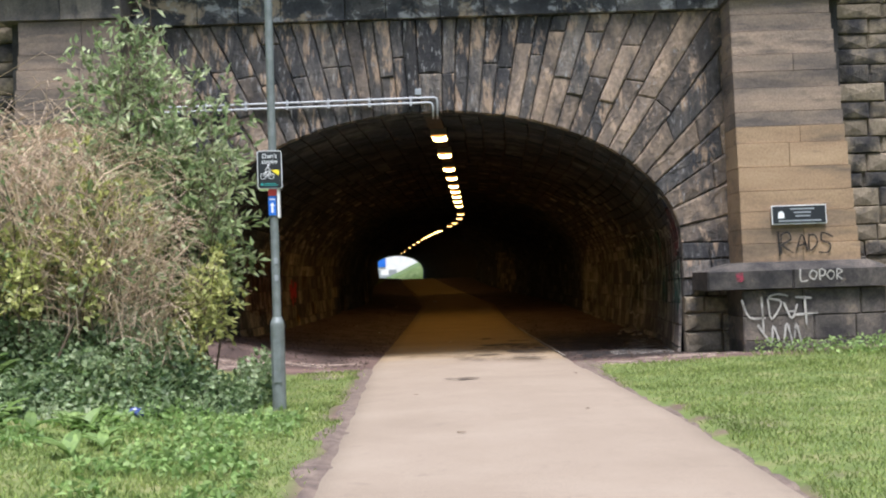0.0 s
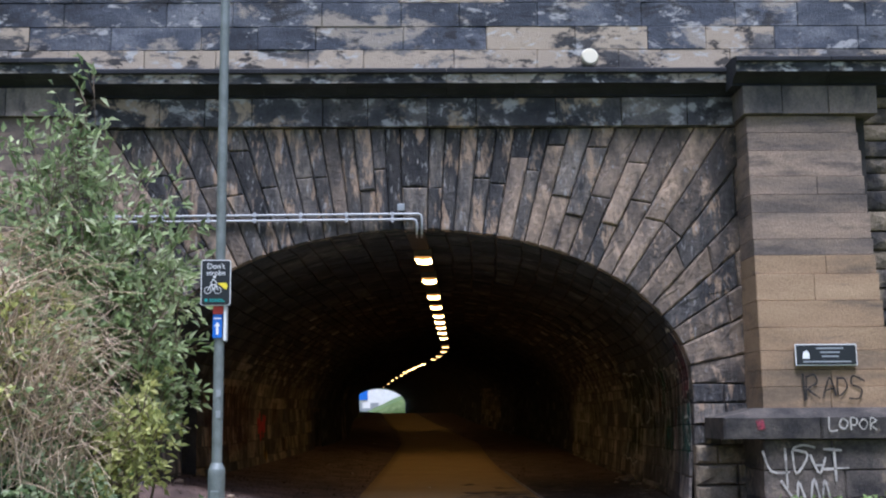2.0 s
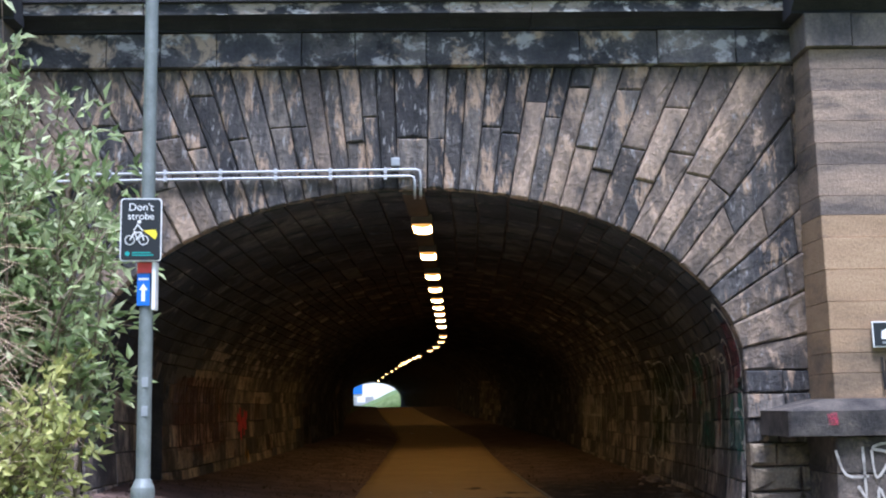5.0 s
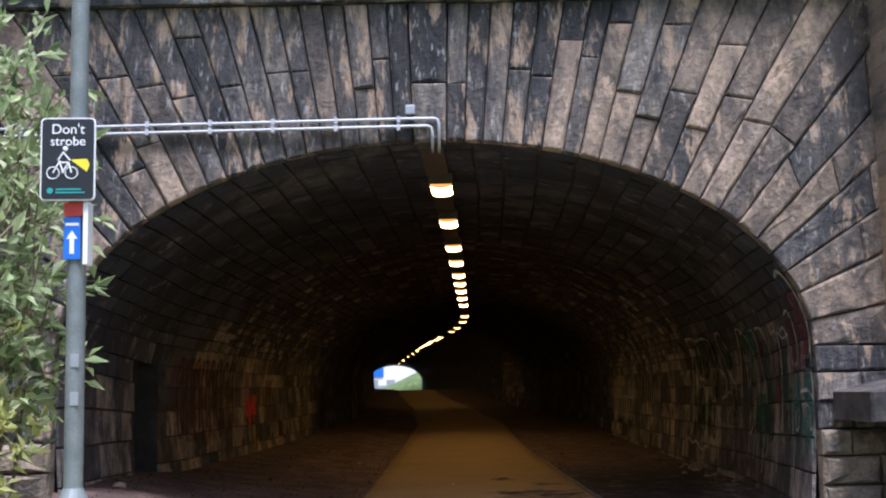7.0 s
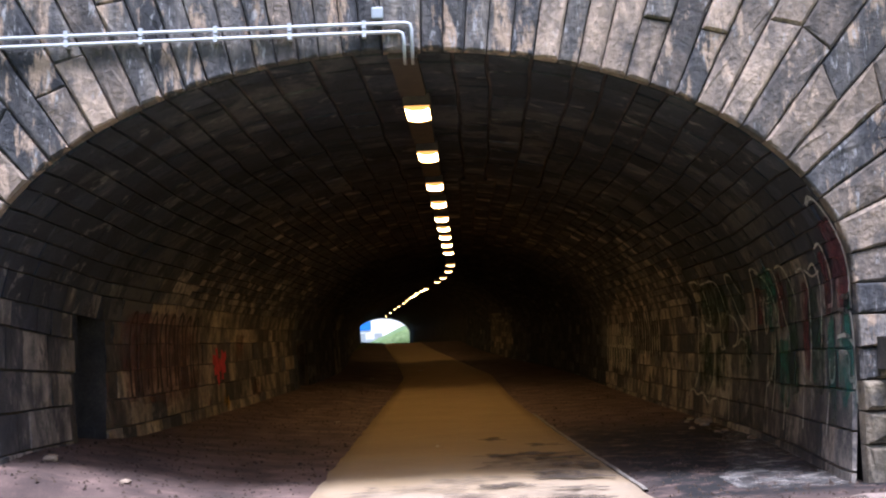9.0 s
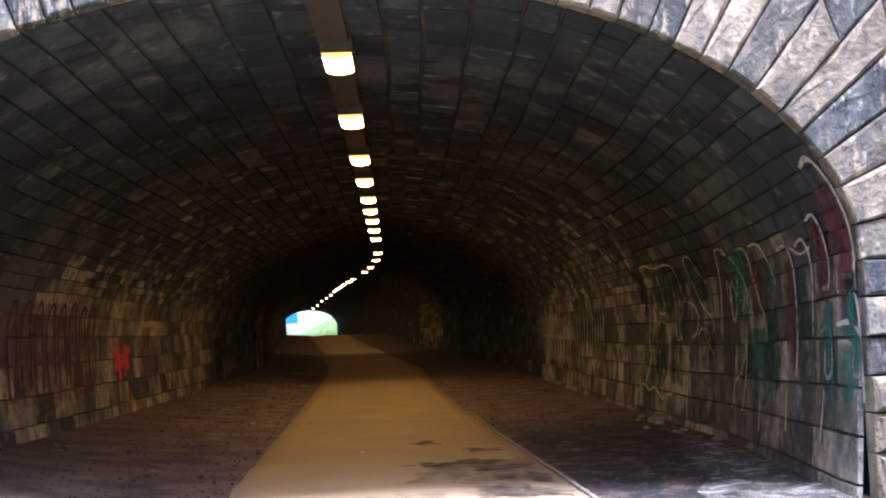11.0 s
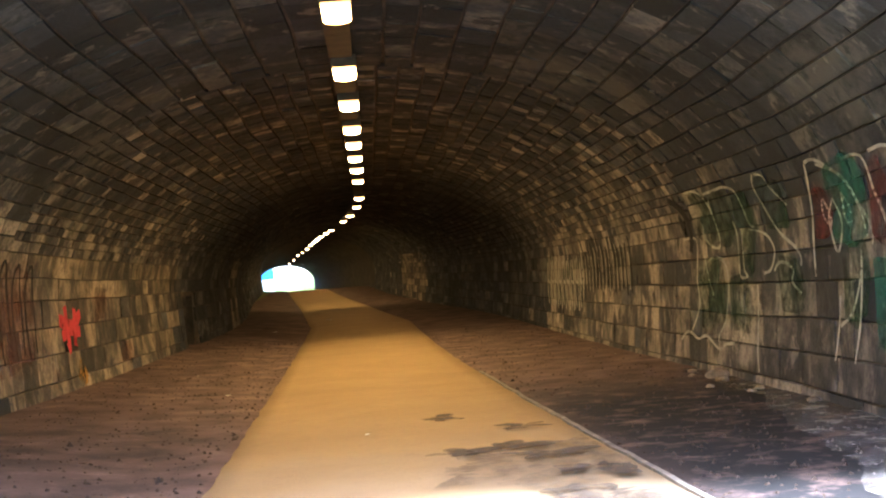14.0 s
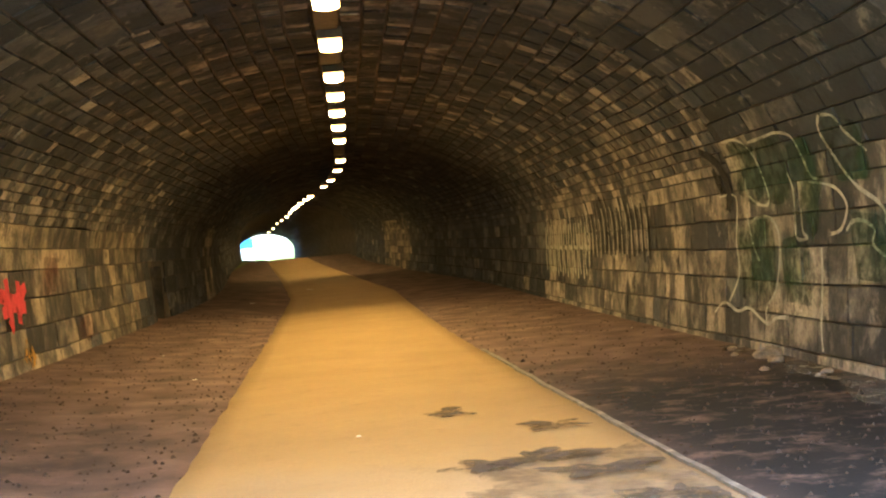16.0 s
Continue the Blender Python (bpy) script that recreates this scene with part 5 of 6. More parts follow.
for i, (x, y, rx, ry) in enumerate(((0.98, 28.8, 0.28, 0.30), (1.22, 26.1, 0.55, 0.40), (1.66, 27.5, 0.28, 0.35), (1.55, 25.5, 0.45, 0.3), (0.85, 26.0, 0.25, 0.2), (1.45, 23.4, 0.6, 0.35), (0.7, 22.6, 0.4, 0.22), (1.5, 21.4, 0.45, 0.25), (1.75, 24.5, 0.3, 0.5), (0.2, 17.3, 0.28, 0.16), (1.5, 22.2, 0.35, 0.2), (1.3, 24.8, 1.02, 1.5), (0.3, 22.6, 1.4, 1.2), (1.0, 21.0, 1.05, 0.9))):
    patch(x, y, rx, ry, i * 3.7)


M_DRY = spray("pale dry trodden earth", (0.27, 0.205, 0.165), 0.46, 0.85)


def earth_patch(x, y, rx, ry, seed):
    vs, fs = [], []
    n, m = 28, 5
    for j in range(m + 1):
        for k in range(n):
            a = 2 * math.pi * k / n
            r = (0.8 + 0.6 * noise.noise((math.cos(a) * 2, math.sin(a) * 2, seed))) * (0.05 + j / m)
            px, pyy = x + rx * r * math.cos(a), y + ry * r * math.sin(a)
            l, rr = path_edges(pyy)
            if l - 0.02 < px < rr + 0.02:
                px = l - 0.02 if x < 0.4 else rr + 0.02
            vs.append((px, pyy, land(px, pyy) + 0.014 - 0.03 * (j == m)))
    fs = [(j * n + k, j * n + (k + 1) % n, (j + 1) * n + (k + 1) % n, (j + 1) * n + k) for j in range(m) for k in range(n)]
    ob = mesh("dry_earth", vs, fs, M_DRY, smooth=True)
    return tagged(ob, "pale dry trodden earth at the tunnel mouth", "earth", "dry earth patches")


for i, (x, y, rx, ry) in enumerate(((-2.7, 21.5, 1.3, 0.55), (-3.9, 20.7, 1.0, 0.8), (3.1, 20.0, 0.9, 0.45), (4.2, 20.6, 1.0, 0.5), (-1.9, 19.4, 0.5, 1.2))):
    earth_patch(x, y, rx, ry, i * 1.9 + 0.3)

M_MARGIN = spray("thin pale lime and dust over concrete", (0.22, 0.20, 0.18), 0.52, 0.7)
ev, ef = [], []
ys = [21.9 + 0.3 * k for k in range(36)]
for y in ys:
    foot = section(y, 0.012)[0]
    wide = 1.2 * max(0.2, (33 - y) / 11) + 0.25 * noise.noise((y * 0.9, 0, 3))
    for k in range(6):
        x = foot - 0.02 - wide * k / 5
        ev.append((x, y, land(x, y) + 0.012))
for j in range(len(ys) - 1):
    ef += [(j * 6 + k, j * 6 + k + 1, j * 6 + 7 + k, j * 6 + 6 + k) for k in range(5)]
ob = mesh("margin", ev, ef, M_MARGIN, smooth=True)
tagged(ob, "dusty pale concrete margin along the wall foot", "margin", kind="structure")

ev, ef = [], []
ys = [22.0 + 0.4 * k for k in range(34)]
for y in ys:
    x = path_edges(y)[1] + 0.03 * noise.noise((5, y * 1.3, 1)) + 0.012 * noise.noise((y * 3, 0, 0))
    ev += [(x + 0.005, y, -0.03), (x + 0.005, y, 0.024), (x + 0.055, y, 0.022), (x + 0.06, y, -0.03)]
for j in range(len(ys) - 1):
    ef += [(j * 4 + k, j * 4 + 4 + k, j * 4 + 5 + k, j * 4 + 1 + k) for k in range(3)]
ob = mesh("edging", ev, ef, material("pale concrete edging", [(0.3, (0.09, 0.08, 0.068)), (0.55, (0.18, 0.155, 0.125)), (0.7, (0.32, 0.28, 0.22))], 5, 50, 0.9, 0.3))
tagged(ob, "worn pale concrete edging beside the path", "edging", kind="structure")

fr_ = random.Random(31)
M_SCRAP = plain("pale paper scrap", (0.62, 0.6, 0.56), 0.8)
M_DEAD = material("brown fallen leaf", [(0.3, (0.06, 0.04, 0.02)), (0.7, (0.16, 0.10, 0.05))], 20, 90)
for x, y, s, m in ((-0.5, 66.0, 0.16, M_SCRAP), (-2.3, 57.0, 0.10, M_SCRAP), (0.1, 27.9, 0.03, M_SCRAP), (-1.9, 34.5, 0.05, M_SCRAP), (0.12, 11.3, 0.045, M_DEAD), (1.5, 13.0, 0.03, M_DEAD), (-0.4, 15.2, 0.03, M_DEAD), (1.9, 17.8, 0.035, M_DEAD), (-3.2, 30.0, 0.06, M_DEAD), (-2.6, 27.2, 0.07, M_DEAD), (-3.6, 33.5, 0.07, M_DEAD)):
    l, rr = path_edges(y)
    z = grade(y) + 0.034 if l < x < rr else land(x, y) + 0.008
    a = fr_.uniform(0, 6.28)
    ring_ = [(s * (0.6 + 0.4 * fr_.random()) * math.cos(a + k * 0.9), s * 0.7 * (0.6 + 0.4 * fr_.random()) * math.sin(a + k * 0.9), fr_.uniform(0, 0.25) * s) for k in range(7)]
    vs = [(0, 0, 0.12 * s)] + ring_ + [(q[0], q[1], q[2] - 0.004) for q in ring_]
    fs = [(0, 1 + k, 1 + (k + 1) % 7) for k in range(7)] + [(1 + k, 8 + k, 8 + (k + 1) % 7, 1 + (k + 1) % 7) for k in range(7)]
    ob = mesh("paper_scrap" if m is M_SCRAP else "fallen_leaf", vs, fs, m)
    ob.location = (x, y, z)
    if m is M_SCRAP:
        tagged(ob, "pale crumpled paper scrap on the ground", "litter", "paper scraps")
    else:
        tagged(ob, "brown fallen leaf lying on the ground", "leaf", "fallen leaves")

# bare earth along both edges of the path
M_EDGE = material("crumbled brown earth", [(0.3, (0.075, 0.054, 0.042)), (0.5, (0.135, 0.098, 0.076)), (0.7, (0.22, 0.165, 0.125))], 5, 60, 0.95, 0.3)
for side, wide in ((-1, 0.30), (1, 0.13)):
    ev, ef = [], []
    ys = [3.0 + 0.12 * k for k in range(146)]
    for y in ys:
        edge = path_edges(y)[0 if side < 0 else 1]
        w = max(0.03, wide * (1 + 1.1 * noise.noise((side * 3, y * 0.9, 2)) + 0.5 * noise.noise((side * 3, y * 4.1, 6))) + (0.35 * max(0, (y - 16) / 4) if side > 0 else 0))
        for k in range(5):
            x = edge + side * (w * k / 4 - 0.06)
            ev.append((x, y, max(land(x, y), -0.01) + 0.012 - (0.05 if k == 4 else 0)))
    ef = [(j * 5 + k, j * 5 + k + 1, j * 5 + 6 + k, j * 5 + 5 + k) for j in range(len(ys) - 1) for k in range(4)]
    ob = mesh("earth_edge", ev, ef, M_EDGE, smooth=True)
    tagged(ob, "crumbled bare earth along the edge of the path", "earth", kind="structure")

# ---- leaves, stems and grass ----
def leaf(vs, fs, p, d, up, l, w, bend=0.25):
    side = d.cross(up)
    side = side.normalized() if side.length > 1e-4 else Vector((1, 0, 0))
    nrm = side.cross(d)
    k = len(vs)
    vs += [p, p + d * l * 0.45 + side * w * 0.5 + nrm * l * 0.06, p + d * l - nrm * l * bend, p + d * l * 0.45 - side * w * 0.5 + nrm * l * 0.06]
    fs += [(k, k + 1, k + 2), (k, k + 2, k + 3)]


def rand_dir(r, lift=0.0):
    v = Vector((r.gauss(0, 1), r.gauss(0, 1), r.gauss(0, 1) + lift))
    return v.normalized()


def shrub(name, label, limbs, seed, mat, leaf_len, leaf_w, per, spread, twig_mat=M_BARK, twig=1.0):
    """A shrub of arching limbs; leaves sit in sprays round the outer part of each limb's twigs."""
    r = random.Random(seed)
    ob = new(name)
    bv, bf, lv, lf = [], [], [], []
    for (x0, y0), (x1, y1, z1), n in limbs:
        for _ in range(n):
            a = Vector((x0 + r.gauss(0, 0.3), y0 + r.gauss(0, 0.3), 0))
            a.z = land(a.x, a.y) - 0.05
            b = Vector((x1, y1, z1)) + Vector((r.gauss(0, spread), r.gauss(0, spread), r.gauss(0, spread * 0.8)))
            b.x = min(b.x, x1 + 0.2)
            mid = a.lerp(b, 0.5) + Vector((r.gauss(0, 0.15), r.gauss(0, 0.15), 0.25 * (b - a).length * r.uniform(0.2, 0.8)))
            pts = [a.lerp(mid, t).lerp(mid.lerp(b, t), t) for t in [k / 7 for k in range(8)]]
            v, f = tube(pts, 0.02, 4, 0.004)
            k = len(bv)
            bv += v
            bf += [tuple(q + k for q in g) for g in f]
            for t in range(3, 8):
                for _ in range(2):
                    p = pts[t]
                    d = (rand_dir(r, 0.3) + (pts[t] - pts[t - 1]).normalized() * 0.8).normalized()
                    ln = r.uniform(0.25, 0.6) * twig
                    tw = [p, p + d * ln * 0.5 + Vector((0, 0, 0.02)), p + d * ln - Vector((0, 0, 0.06))]
                    v, f = tube(tw, 0.006, 3, 0.003)
                    k = len(bv)
                    bv += v
                    bf += [tuple(q + k for q in g) for g in f]
                    for _ in range(per):
                        q = tw[0].lerp(tw[2], r.uniform(0.15, 1.05)) + Vector((r.gauss(0, 0.03), r.gauss(0, 0.03), r.gauss(0, 0.03)))
                        leaf(lv, lf, q, (d + rand_dir(r, 0.1) * 1.1).normalized(), rand_dir(r, 1.2), leaf_len * r.uniform(0.6, 1.3), leaf_w * r.uniform(0.7, 1.3))
    mesh("woody_growth", bv, bf, twig_mat, ob)
    mesh("foliage", lv, lf, mat, ob)
    return tagged(ob, label, "shrub")


shrub("shrub", "tall grey-green leafy shrub in front of the portal", [
    ((-4.3, 16.6), (-4.2, 16.4, 4.5), 16), ((-4.4, 16.8), (-3.7, 16.4, 4.15), 15), ((-4.0, 16.5), (-2.95, 15.9, 3.4), 18), ((-3.6, 16.0), (-2.85, 15.6, 2.4), 12),
    ((-4.4, 17.0), (-4.7, 16.7, 4.2), 10), ((-3.8, 16.2), (-3.6, 15.8, 3.3), 14), ((-3.8, 16.2), (-3.1, 15.8, 2.8), 9), ((-4.8, 16.6), (-4.4, 16.0, 3.2), 10), ((-5.6, 16.4), (-5.4, 15.8, 3.0), 8)],
    21, M_LEAF, 0.15, 0.060, 6, 0.38)
shrub("shrub", "straggling shrub with greyish green leaves on the bank", [
    ((-5.2, 15.2), (-5.0, 14.6, 2.4), 14), ((-6.2, 15.6), (-6.0, 15.0, 2.7), 14), ((-4.4, 15.0), (-4.0, 14.6, 2.2), 12), ((-3.9, 15.2), (-3.6, 15.0, 2.2), 9), ((-4.0, 15.2), (-3.6, 15.0, 1.5), 6), ((-7.0, 15.4), (-7.0, 14.8, 2.6), 10), ((-6.4, 13.6), (-6.2, 13.0, 2.2), 8), ((-5.2, 13.8), (-5.0, 13.2, 1.9), 10), ((-4.2, 14.2), (-3.9, 13.7, 1.8), 9), ((-6.0, 14.6), (-5.8, 14.0, 3.0), 12), ((-4.8, 15.2), (-4.6, 14.6, 3.1), 12)],
    22, M_LEAF, 0.12, 0.060, 4, 0.46)
shrub("shrub", "low shrub with yellow-green leaves beside the post", [
    ((-3.6, 15.0), (-2.95, 14.7, 1.15), 7), ((-3.6, 15.2), (-2.95, 14.9, 1.75), 7), ((-4.5, 14.6), (-4.4, 14.2, 1.7), 7), ((-5.7, 14.2), (-5.5, 13.8, 1.9), 7), ((-4.0, 15.0), (-3.7, 14.6, 1.9), 5), ((-5.0, 14.0), (-4.8, 13.5, 2.3), 8), ((-6.3, 14.4), (-6.1, 13.9, 2.6), 9), ((-4.0, 14.6), (-3.8, 14.1, 2.6), 7), ((-5.6, 13.8), (-5.5, 13.3, 2.2), 9), ((-4.7, 13.7), (-4.6, 13.2, 1.9), 8), ((-6.2, 13.8), (-6.1, 13.2, 1.7), 8), ((-4.2, 14.0), (-4.0, 13.5, 2.1), 7)],
    23, M_LEAF_YELLOW, 0.10, 0.055, 8, 0.28, M_BARK, 0.6)

# dry stems
r = random.Random(8)
sv_, sf_ = [], []
for _ in range(3300):
    x = r.uniform(-7.4, -3.25)
    y = r.uniform(13.4, 14.6) if r.random() < 0.4 else r.uniform(13.5, 16.0)
    z = land(x, y)
    wild = r.random() < 0.86
    L = r.uniform(0.6, 1.7) * (1.0 if x < -3.4 else 0.55)
    a = r.uniform(0, 6.28)
    reach_ = L * (r.uniform(0.5, 1.1) if wild else r.uniform(0.05, 0.4))
    lean = Vector((min(math.cos(a) * reach_ + 0.1, -2.85 - x), math.sin(a) * reach_ * 0.6 - 0.15, 0))
    up = L * (r.uniform(0.15, 0.7) if wild else 0.95)
    p0 = Vector((x, y, z + r.uniform(0.35 if x < -3.6 else 0.0, (1.5 if x > -4 else 2.1) if wild else 0.3) * min(1, (-2.5 - x) / 1.2)))
    pts = [p0, p0 + Vector((lean.x * 0.3, lean.y * 0.3, up * 0.6)), p0 + Vector((lean.x * 0.7, lean.y * 0.7, up * 0.9)), p0 + Vector((lean.x, lean.y, up * 0.75 + r.gauss(0, 0.1)))]
    v, f = tube(pts, r.uniform(0.003, 0.0065), 3, 0.002)
    k = len(sv_)
    sv_ += v
    sf_ += [tuple(q + k for q in g) for g in f[:-2]]
ob = mesh("dry_stems", sv_, sf_, M_STRAW)
tagged(ob, "tangle of dry straw-coloured stems on the bank", "dry stems", kind="stuff")

# ivy and low cover
r = random.Random(9)
lv, lf = [], []
for _ in range(50000):
    x = r.uniform(-8, -2.2)
    y = r.uniform(10.9, 16.0)
    front = 11.5 + 0.30 * (x + 6) + 0.7 * noise.noise((x * 0.8, 0, 4)) + (0.5 if x > -3 else 0)
    if y < front or noise.noise((x * 1.6, y * 1.6, 6)) < -0.35:
        continue
    top = 0.55 * max(0.2, min(1, (y - front) / 0.9)) * (0.9 + 0.9 * noise.noise((x * 1.3, y * 1.3, 1)))
    p = Vector((x, y, land(x, y) + r.random() * max(0.06, top)))
    leaf(lv, lf, p, rand_dir(r, 0.2), rand_dir(r, 1.5), r.uniform(0.045, 0.095), r.uniform(0.04, 0.08))
ob = mesh("ivy", lv, lf, M_IVY)
tagged(ob, "dark ivy and bramble covering the foot of the bank", "ivy", kind="stuff")

# broad dock leaves
def broad_leaf(vs, fs, p, d, up, l, w):
    side = d.cross(up).normalized()
    nrm = side.cross(d)
    k = len(vs)
    for t, half, lift in ((0.0, 0.03, 0.0), (0.22, 0.36, 0.05), (0.5, 0.5, 0.07), (0.78, 0.34, -0.02), (1.0, 0.03, -0.16)):
        c = p + d * l * t + nrm * l * lift
        vs += [c + side * w * half + nrm * w * 0.18, c, c - side * w * half + nrm * w * 0.18]
    fs += [(k + 3 * j + i, k + 3 * j + i + 1, k + 3 * j + i + 4, k + 3 * j + i + 3) for j in range(4) for i in range(2)]


r = random.Random(10)
for _ in range(46):
    x, y = r.choice(((r.uniform(-6.0, -3.4), r.uniform(10.6, 12.6)), (r.uniform(-4.4, -2.6), r.uniform(9.2, 12.2)), (r.uniform(-5, -4), r.uniform(12.6, 13.2))))
    lv, lf = [], []
    big = r.uniform(0.5, 1.3)
    for k in range(r.randint(5, 9)):
        a = r.uniform(0, 6.28)
        d = Vector((math.cos(a), math.sin(a), r.uniform(0.3, 1.1))).normalized()
        p = Vector((x, y, land(x, y) + 0.01))
        broad_leaf(lv, lf, p, d, Vector((0, 0, 1)), 0.27 * big * r.uniform(0.7, 1.2), 0.12 * big)
    ob = mesh("dock_plant", lv, lf, M_DOCK)
    tagged(ob, "bright green broad-leaved dock plant in the grass", "plant", "dock plants")

# grass
r = random.Random(12)
lv, lf = [], []
for _ in range(150000):
    y = 6.2 + 14.5 * r.random() ** 1.3
    x = r.uniform(-6.5, 11)
    l, rr = path_edges(y)
    if l - 0.1 < x < rr + 0.02 or soil(x, y) > 0.5 and r.random() < 0.93:
        continue
    if x < -2.4 and y > 13.0 + 0.25 * (x + 6):
        continue
    if abs(x - 0.6) / (y + 1.5) > 0.5:
        continue
    tall = 0.026 + 0.03 * max(0, noise.noise((x * 0.6, y * 0.6, 3)) + 0.4)
    if y > 19.2 and x > 5:
        tall *= 1.8
    p = Vector((x, y, land(x, y) - 0.005))
    d = Vector((r.gauss(0, 0.35), r.gauss(0, 0.35), 1)).normalized()
    leaf(lv, lf, p, d, Vector((r.gauss(0, 1), r.gauss(0, 1), 0.1)), tall * r.uniform(0.6, 1.6), 0.009 * r.uniform(0.7, 1.6), 0.35)
ob = mesh("grass", lv, lf, M_GRASS)
tagged(ob, "short fresh green grass of the verges", "grass", kind="stuff")

# clover and weeds at the foot of the pier
lv, lf = [], []
for _ in range(1700):
    x, y = r.uniform(5.2, 9.5), r.uniform(18.6, 20.6)
    if noise.noise((x, y, 2)) < -0.1 + (20.4 - y) * 0.3 - 0.25:
        continue
    p = Vector((x, y, land(x, y) + r.uniform(0, 0.22)))
    leaf(lv, lf, p, rand_dir(r, 0.4), rand_dir(r, 1.5), r.uniform(0.05, 0.1), r.uniform(0.04, 0.07))
ob = mesh("weeds", lv, lf, M_DOCK)
tagged(ob, "leafy green weeds at the foot of the pier", "weeds", kind="stuff")

# low leafy weeds among the grass by the bank
lv, lf = [], []
for _ in range(11000):
    x, y = r.uniform(-6.4, -1.2), r.uniform(7.5, 13.4)
    if x > path_edges(y)[0] - 0.5 or noise.noise((x * 1.1, y * 1.1, 8)) < 0.05 - 0.35 * (y > 11.5) or abs(x) / y > 0.46:
        continue
    p = Vector((x, y, land(x, y) + r.uniform(0.01, 0.10)))
    leaf(lv, lf, p, rand_dir(r, 0.3), rand_dir(r, 1.8), r.uniform(0.04, 0.10), r.uniform(0.035, 0.07))
ob = mesh("weeds", lv, lf, M_DOCK)
tagged(ob, "low leafy weeds among the grass by the bank", "weeds", kind="stuff")

# litter
bm = bmesh.new()
bmesh.ops.create_icosphere(bm, subdivisions=3, radius=0.085)
for v in bm.verts:
    v.co *= 1 + 0.5 * noise.noise(v.co * 14)
    v.co.z *= 0.6
lit = part("litter_bag", bm, plain("crumpled blue plastic", (0.03, 0.05, 0.16), 0.3), None)
lit.location = (-3.25, 12.6, land(-3.25, 12.6) + 0.06)
tagged(lit, "crumpled blue plastic packet in the grass", "litter")

# grit, stones and scraps on the tunnel floor
r = random.Random(14)
lv, lf, lm = [], [], []
for _ in range(5000):
    y = 21 + 30 * r.random() ** 1.5
    d = r.choice((-1, 1)) * r.uniform(1.3, 4.6)
    x = axis(y) + d
    l, rr = path_edges(y)
    if l < x < rr:
        continue
    s = r.uniform(0.008, 0.028) * (1.7 if r.random() < 0.03 else 1)
    z = land(x, y)
    k = len(lv)
    for a in range(4):
        t = a * 1.57 + r.uniform(-0.4, 0.4)
        lv.append((x + s * math.cos(t), y + s * math.sin(t), z - 0.004))
    lv.append((x + r.uniform(-s, s) * 0.4, y, z + s * r.uniform(0.5, 1.1)))
    lf += [(k, k + 1, k + 4), (k + 1, k + 2, k + 4), (k + 2, k + 3, k + 4), (k + 3, k, k + 4)]
    lm += [1 if r.random() < (0.0025) else 0] * 4
ob = mesh("grit", lv, lf, [material("brown grit", [(0.3, (0.022, 0.017, 0.014)), (0.7, (0.08, 0.055, 0.04))], 8, 50), material("pale scraps", [(0.3, (0.22, 0.2, 0.18)), (0.7, (0.42, 0.4, 0.36))], 8, 50)], None, mat_index=lm)
for m in ob.data.materials:
    m.node_tree.nodes["Principled BSDF"].inputs["Specular IOR Level"].default_value = 0.1
tagged(ob, "small stones, grit and pale scraps on the tunnel floor", "grit", kind="stuff")


def rubble(x, y, s, seed):
    bm = bmesh.new()
    bmesh.ops.create_icosphere(bm, subdivisions=2, radius=s)
    for v in bm.verts:
        v.co *= 1 + 0.45 * noise.noise(v.co * (2.2 / s) + Vector((seed, 0, 0)))
        v.co.z *= 0.55
    ob = part("rubble_stone", bm, M_RUBBLE, None)
    ob.location = (x, y, land(x, y) + s * 0.25)
    return tagged(ob, "pale broken lump of stone at the foot of the wall", "stone", "rubble stones")


M_RUBBLE = material("pale broken stone", [(0.3, (0.12, 0.088, 0.062)), (0.7, (0.33, 0.25, 0.175))], 6, 40, 0.9, 0.5)
for i, (x, y, s) in enumerate(((4.72, 30.8, 0.16), (4.62, 30.3, 0.09), (4.7, 29.2, 0.06), (4.5, 28.9, 0.05), (4.74, 32.0, 0.06), (4.55, 31.4, 0.05), (4.7, 27.6, 0.07), (4.3, 29.8, 0.05), (-3.2, 22.7, 0.06), (-4.2, 23.4, 0.09))):
    rubble(x, y, s, i * 2.3)

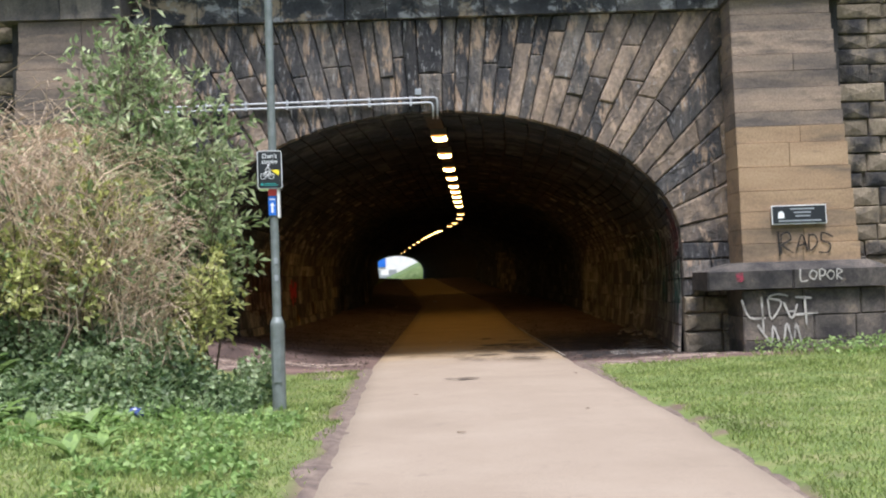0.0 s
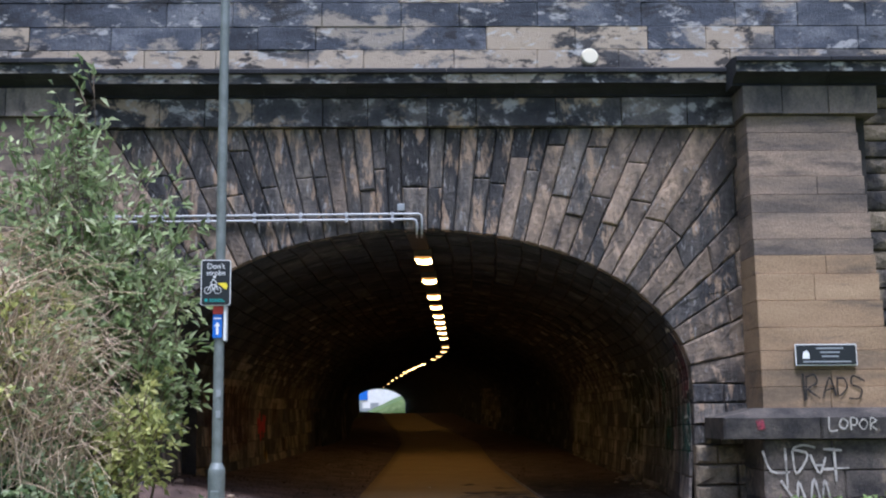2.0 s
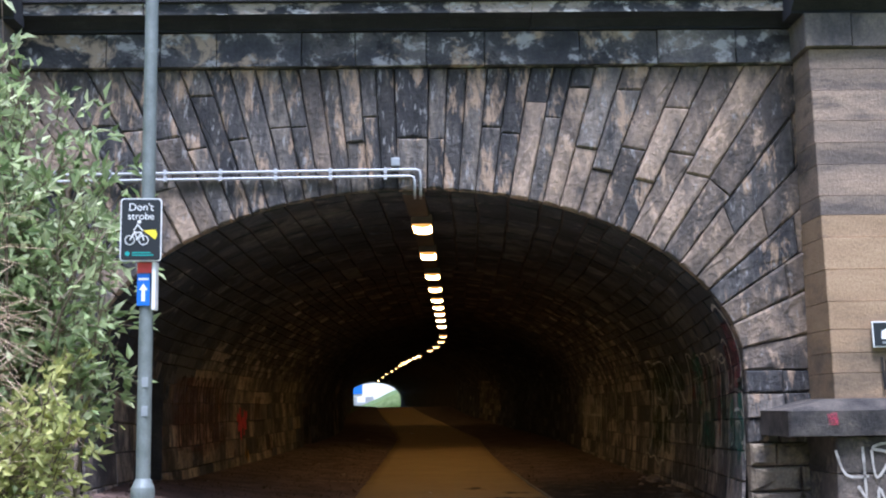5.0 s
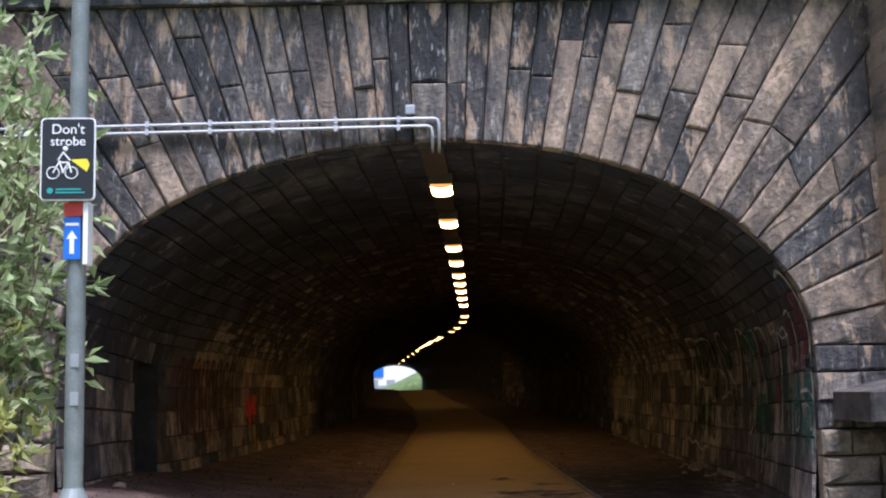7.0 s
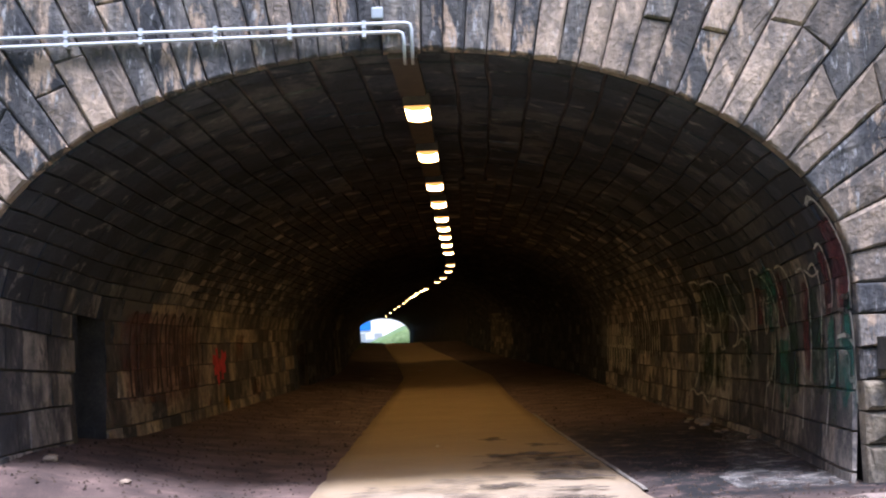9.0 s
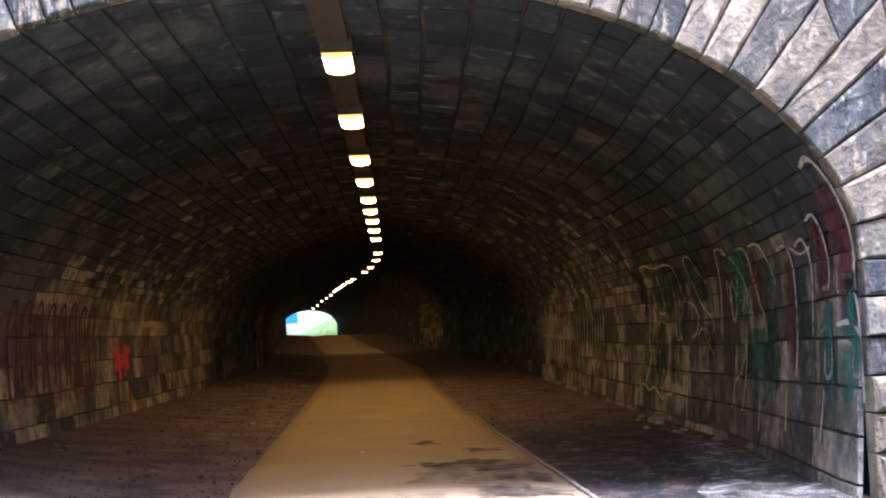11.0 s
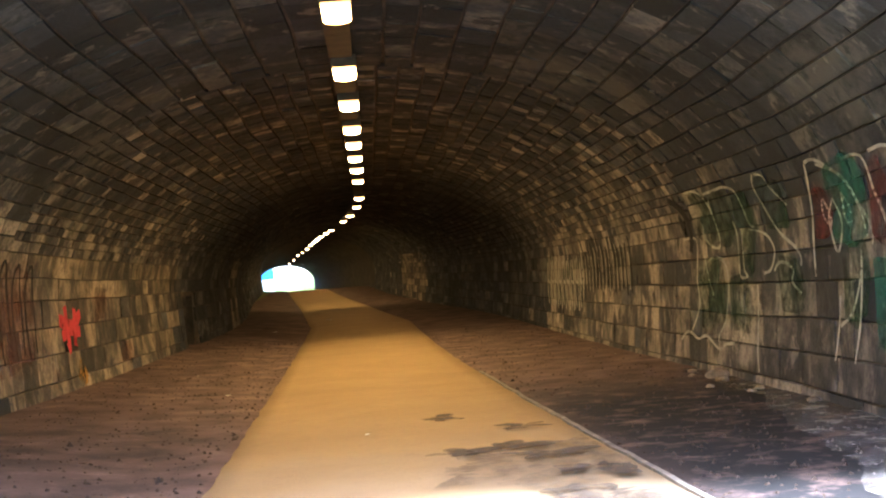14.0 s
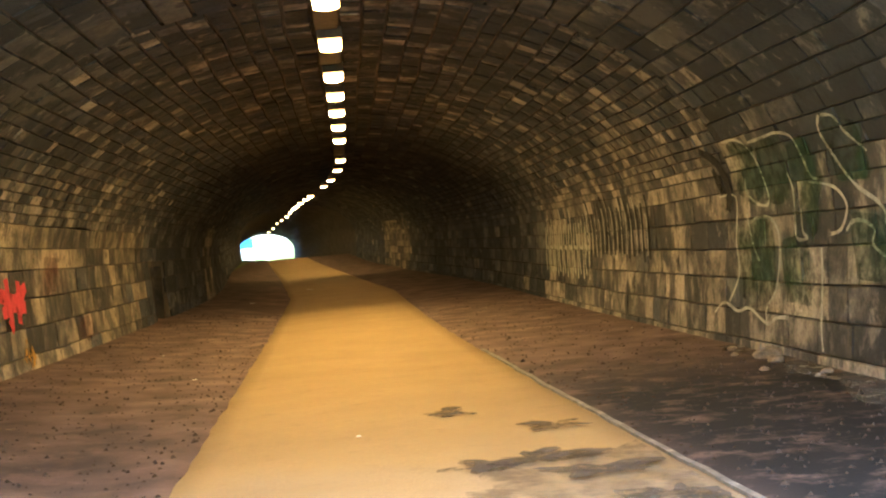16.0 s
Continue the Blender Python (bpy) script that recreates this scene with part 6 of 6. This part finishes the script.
# beyond the far mouth: a grassy slope, a pale building with a blue sign, a grey fence
bv_, bf_ = [], []
bxs = [fx - 4 + 2.0 * i for i in range(16)]
bys = [BACK + 3.6] + [BACK + 4 + 4 * j for j in range(8)]
for y in bys:
    for x in bxs:
        d = max(0.0, x - (fx - 2.0) + 0.12 * (y - BACK))
        bv_.append((x, y, fz - 0.25 + (0.0 if y < BACK + 3.9 else 1.0) * min(7, 0.45 * d) + 0.15 * noise.noise((x * 0.3, y * 0.3, 0))))
bf_ = [(j * 16 + i, j * 16 + i + 1, (j + 1) * 16 + i + 1, (j + 1) * 16 + i) for j in range(8) for i in range(15)]
ob = mesh("grass_slope", bv_, bf_, M_DOCK, smooth=True)
tagged(ob, "bright grassy slope beyond the far tunnel mouth", "slope", kind="structure")
M_RENDER = material("pale rendered wall", [(0.3, (0.62, 0.61, 0.58)), (0.7, (0.78, 0.77, 0.75))], 0.6, 12, 0.9, 0.0, contrast=0.08)
hall = new("building")
part("wall", box(fx - 20, fx + 8, BACK + 44, BACK + 54, fz, fz + 7.5), M_RENDER, hall)
part("roof", box(fx - 20.4, fx + 8.4, BACK + 43.6, BACK + 54.4, fz + 7.5, fz + 7.9), M_SIGNGREY, hall)
for i in range(7):
    part("window", box(fx - 18 + 3.6 * i, fx - 16.2 + 3.6 * i, BACK + 43.94, BACK + 44.02, fz + 1.2, fz + 2.6), M_SIGNGREY, hall)
part("sign_panel", box(fx - 7.4, fx - 4.2, BACK + 43.80, BACK + 43.96, fz + 3.2, fz + 5.2), M_BLUE, hall, "blue sign panel")
tagged(hall, "pale rendered building with a blue sign beyond the tunnel", "building")
fence = new("fence")
for i in range(8):
    part("panel", box(fx - 9 + 1.52 * i, fx - 7.52 + 1.52 * i, BACK + 30, BACK + 30.06, fz - 0.05, fz + 1.3), M_SIGNGREY, fence)
tagged(fence, "low grey fence panels beyond the tunnel", "fence")
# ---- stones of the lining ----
stuff = mesh("lining_stones", jv, jf, [M_LINING, M_SOOT_AND_UNLIT, M_LINING_TAN], None, mat_index=jm)
tagged(stuff, "coursed lining stones, bare and soot-black, deep lit and unlit stretches coloured in", "stones", kind="stuff")
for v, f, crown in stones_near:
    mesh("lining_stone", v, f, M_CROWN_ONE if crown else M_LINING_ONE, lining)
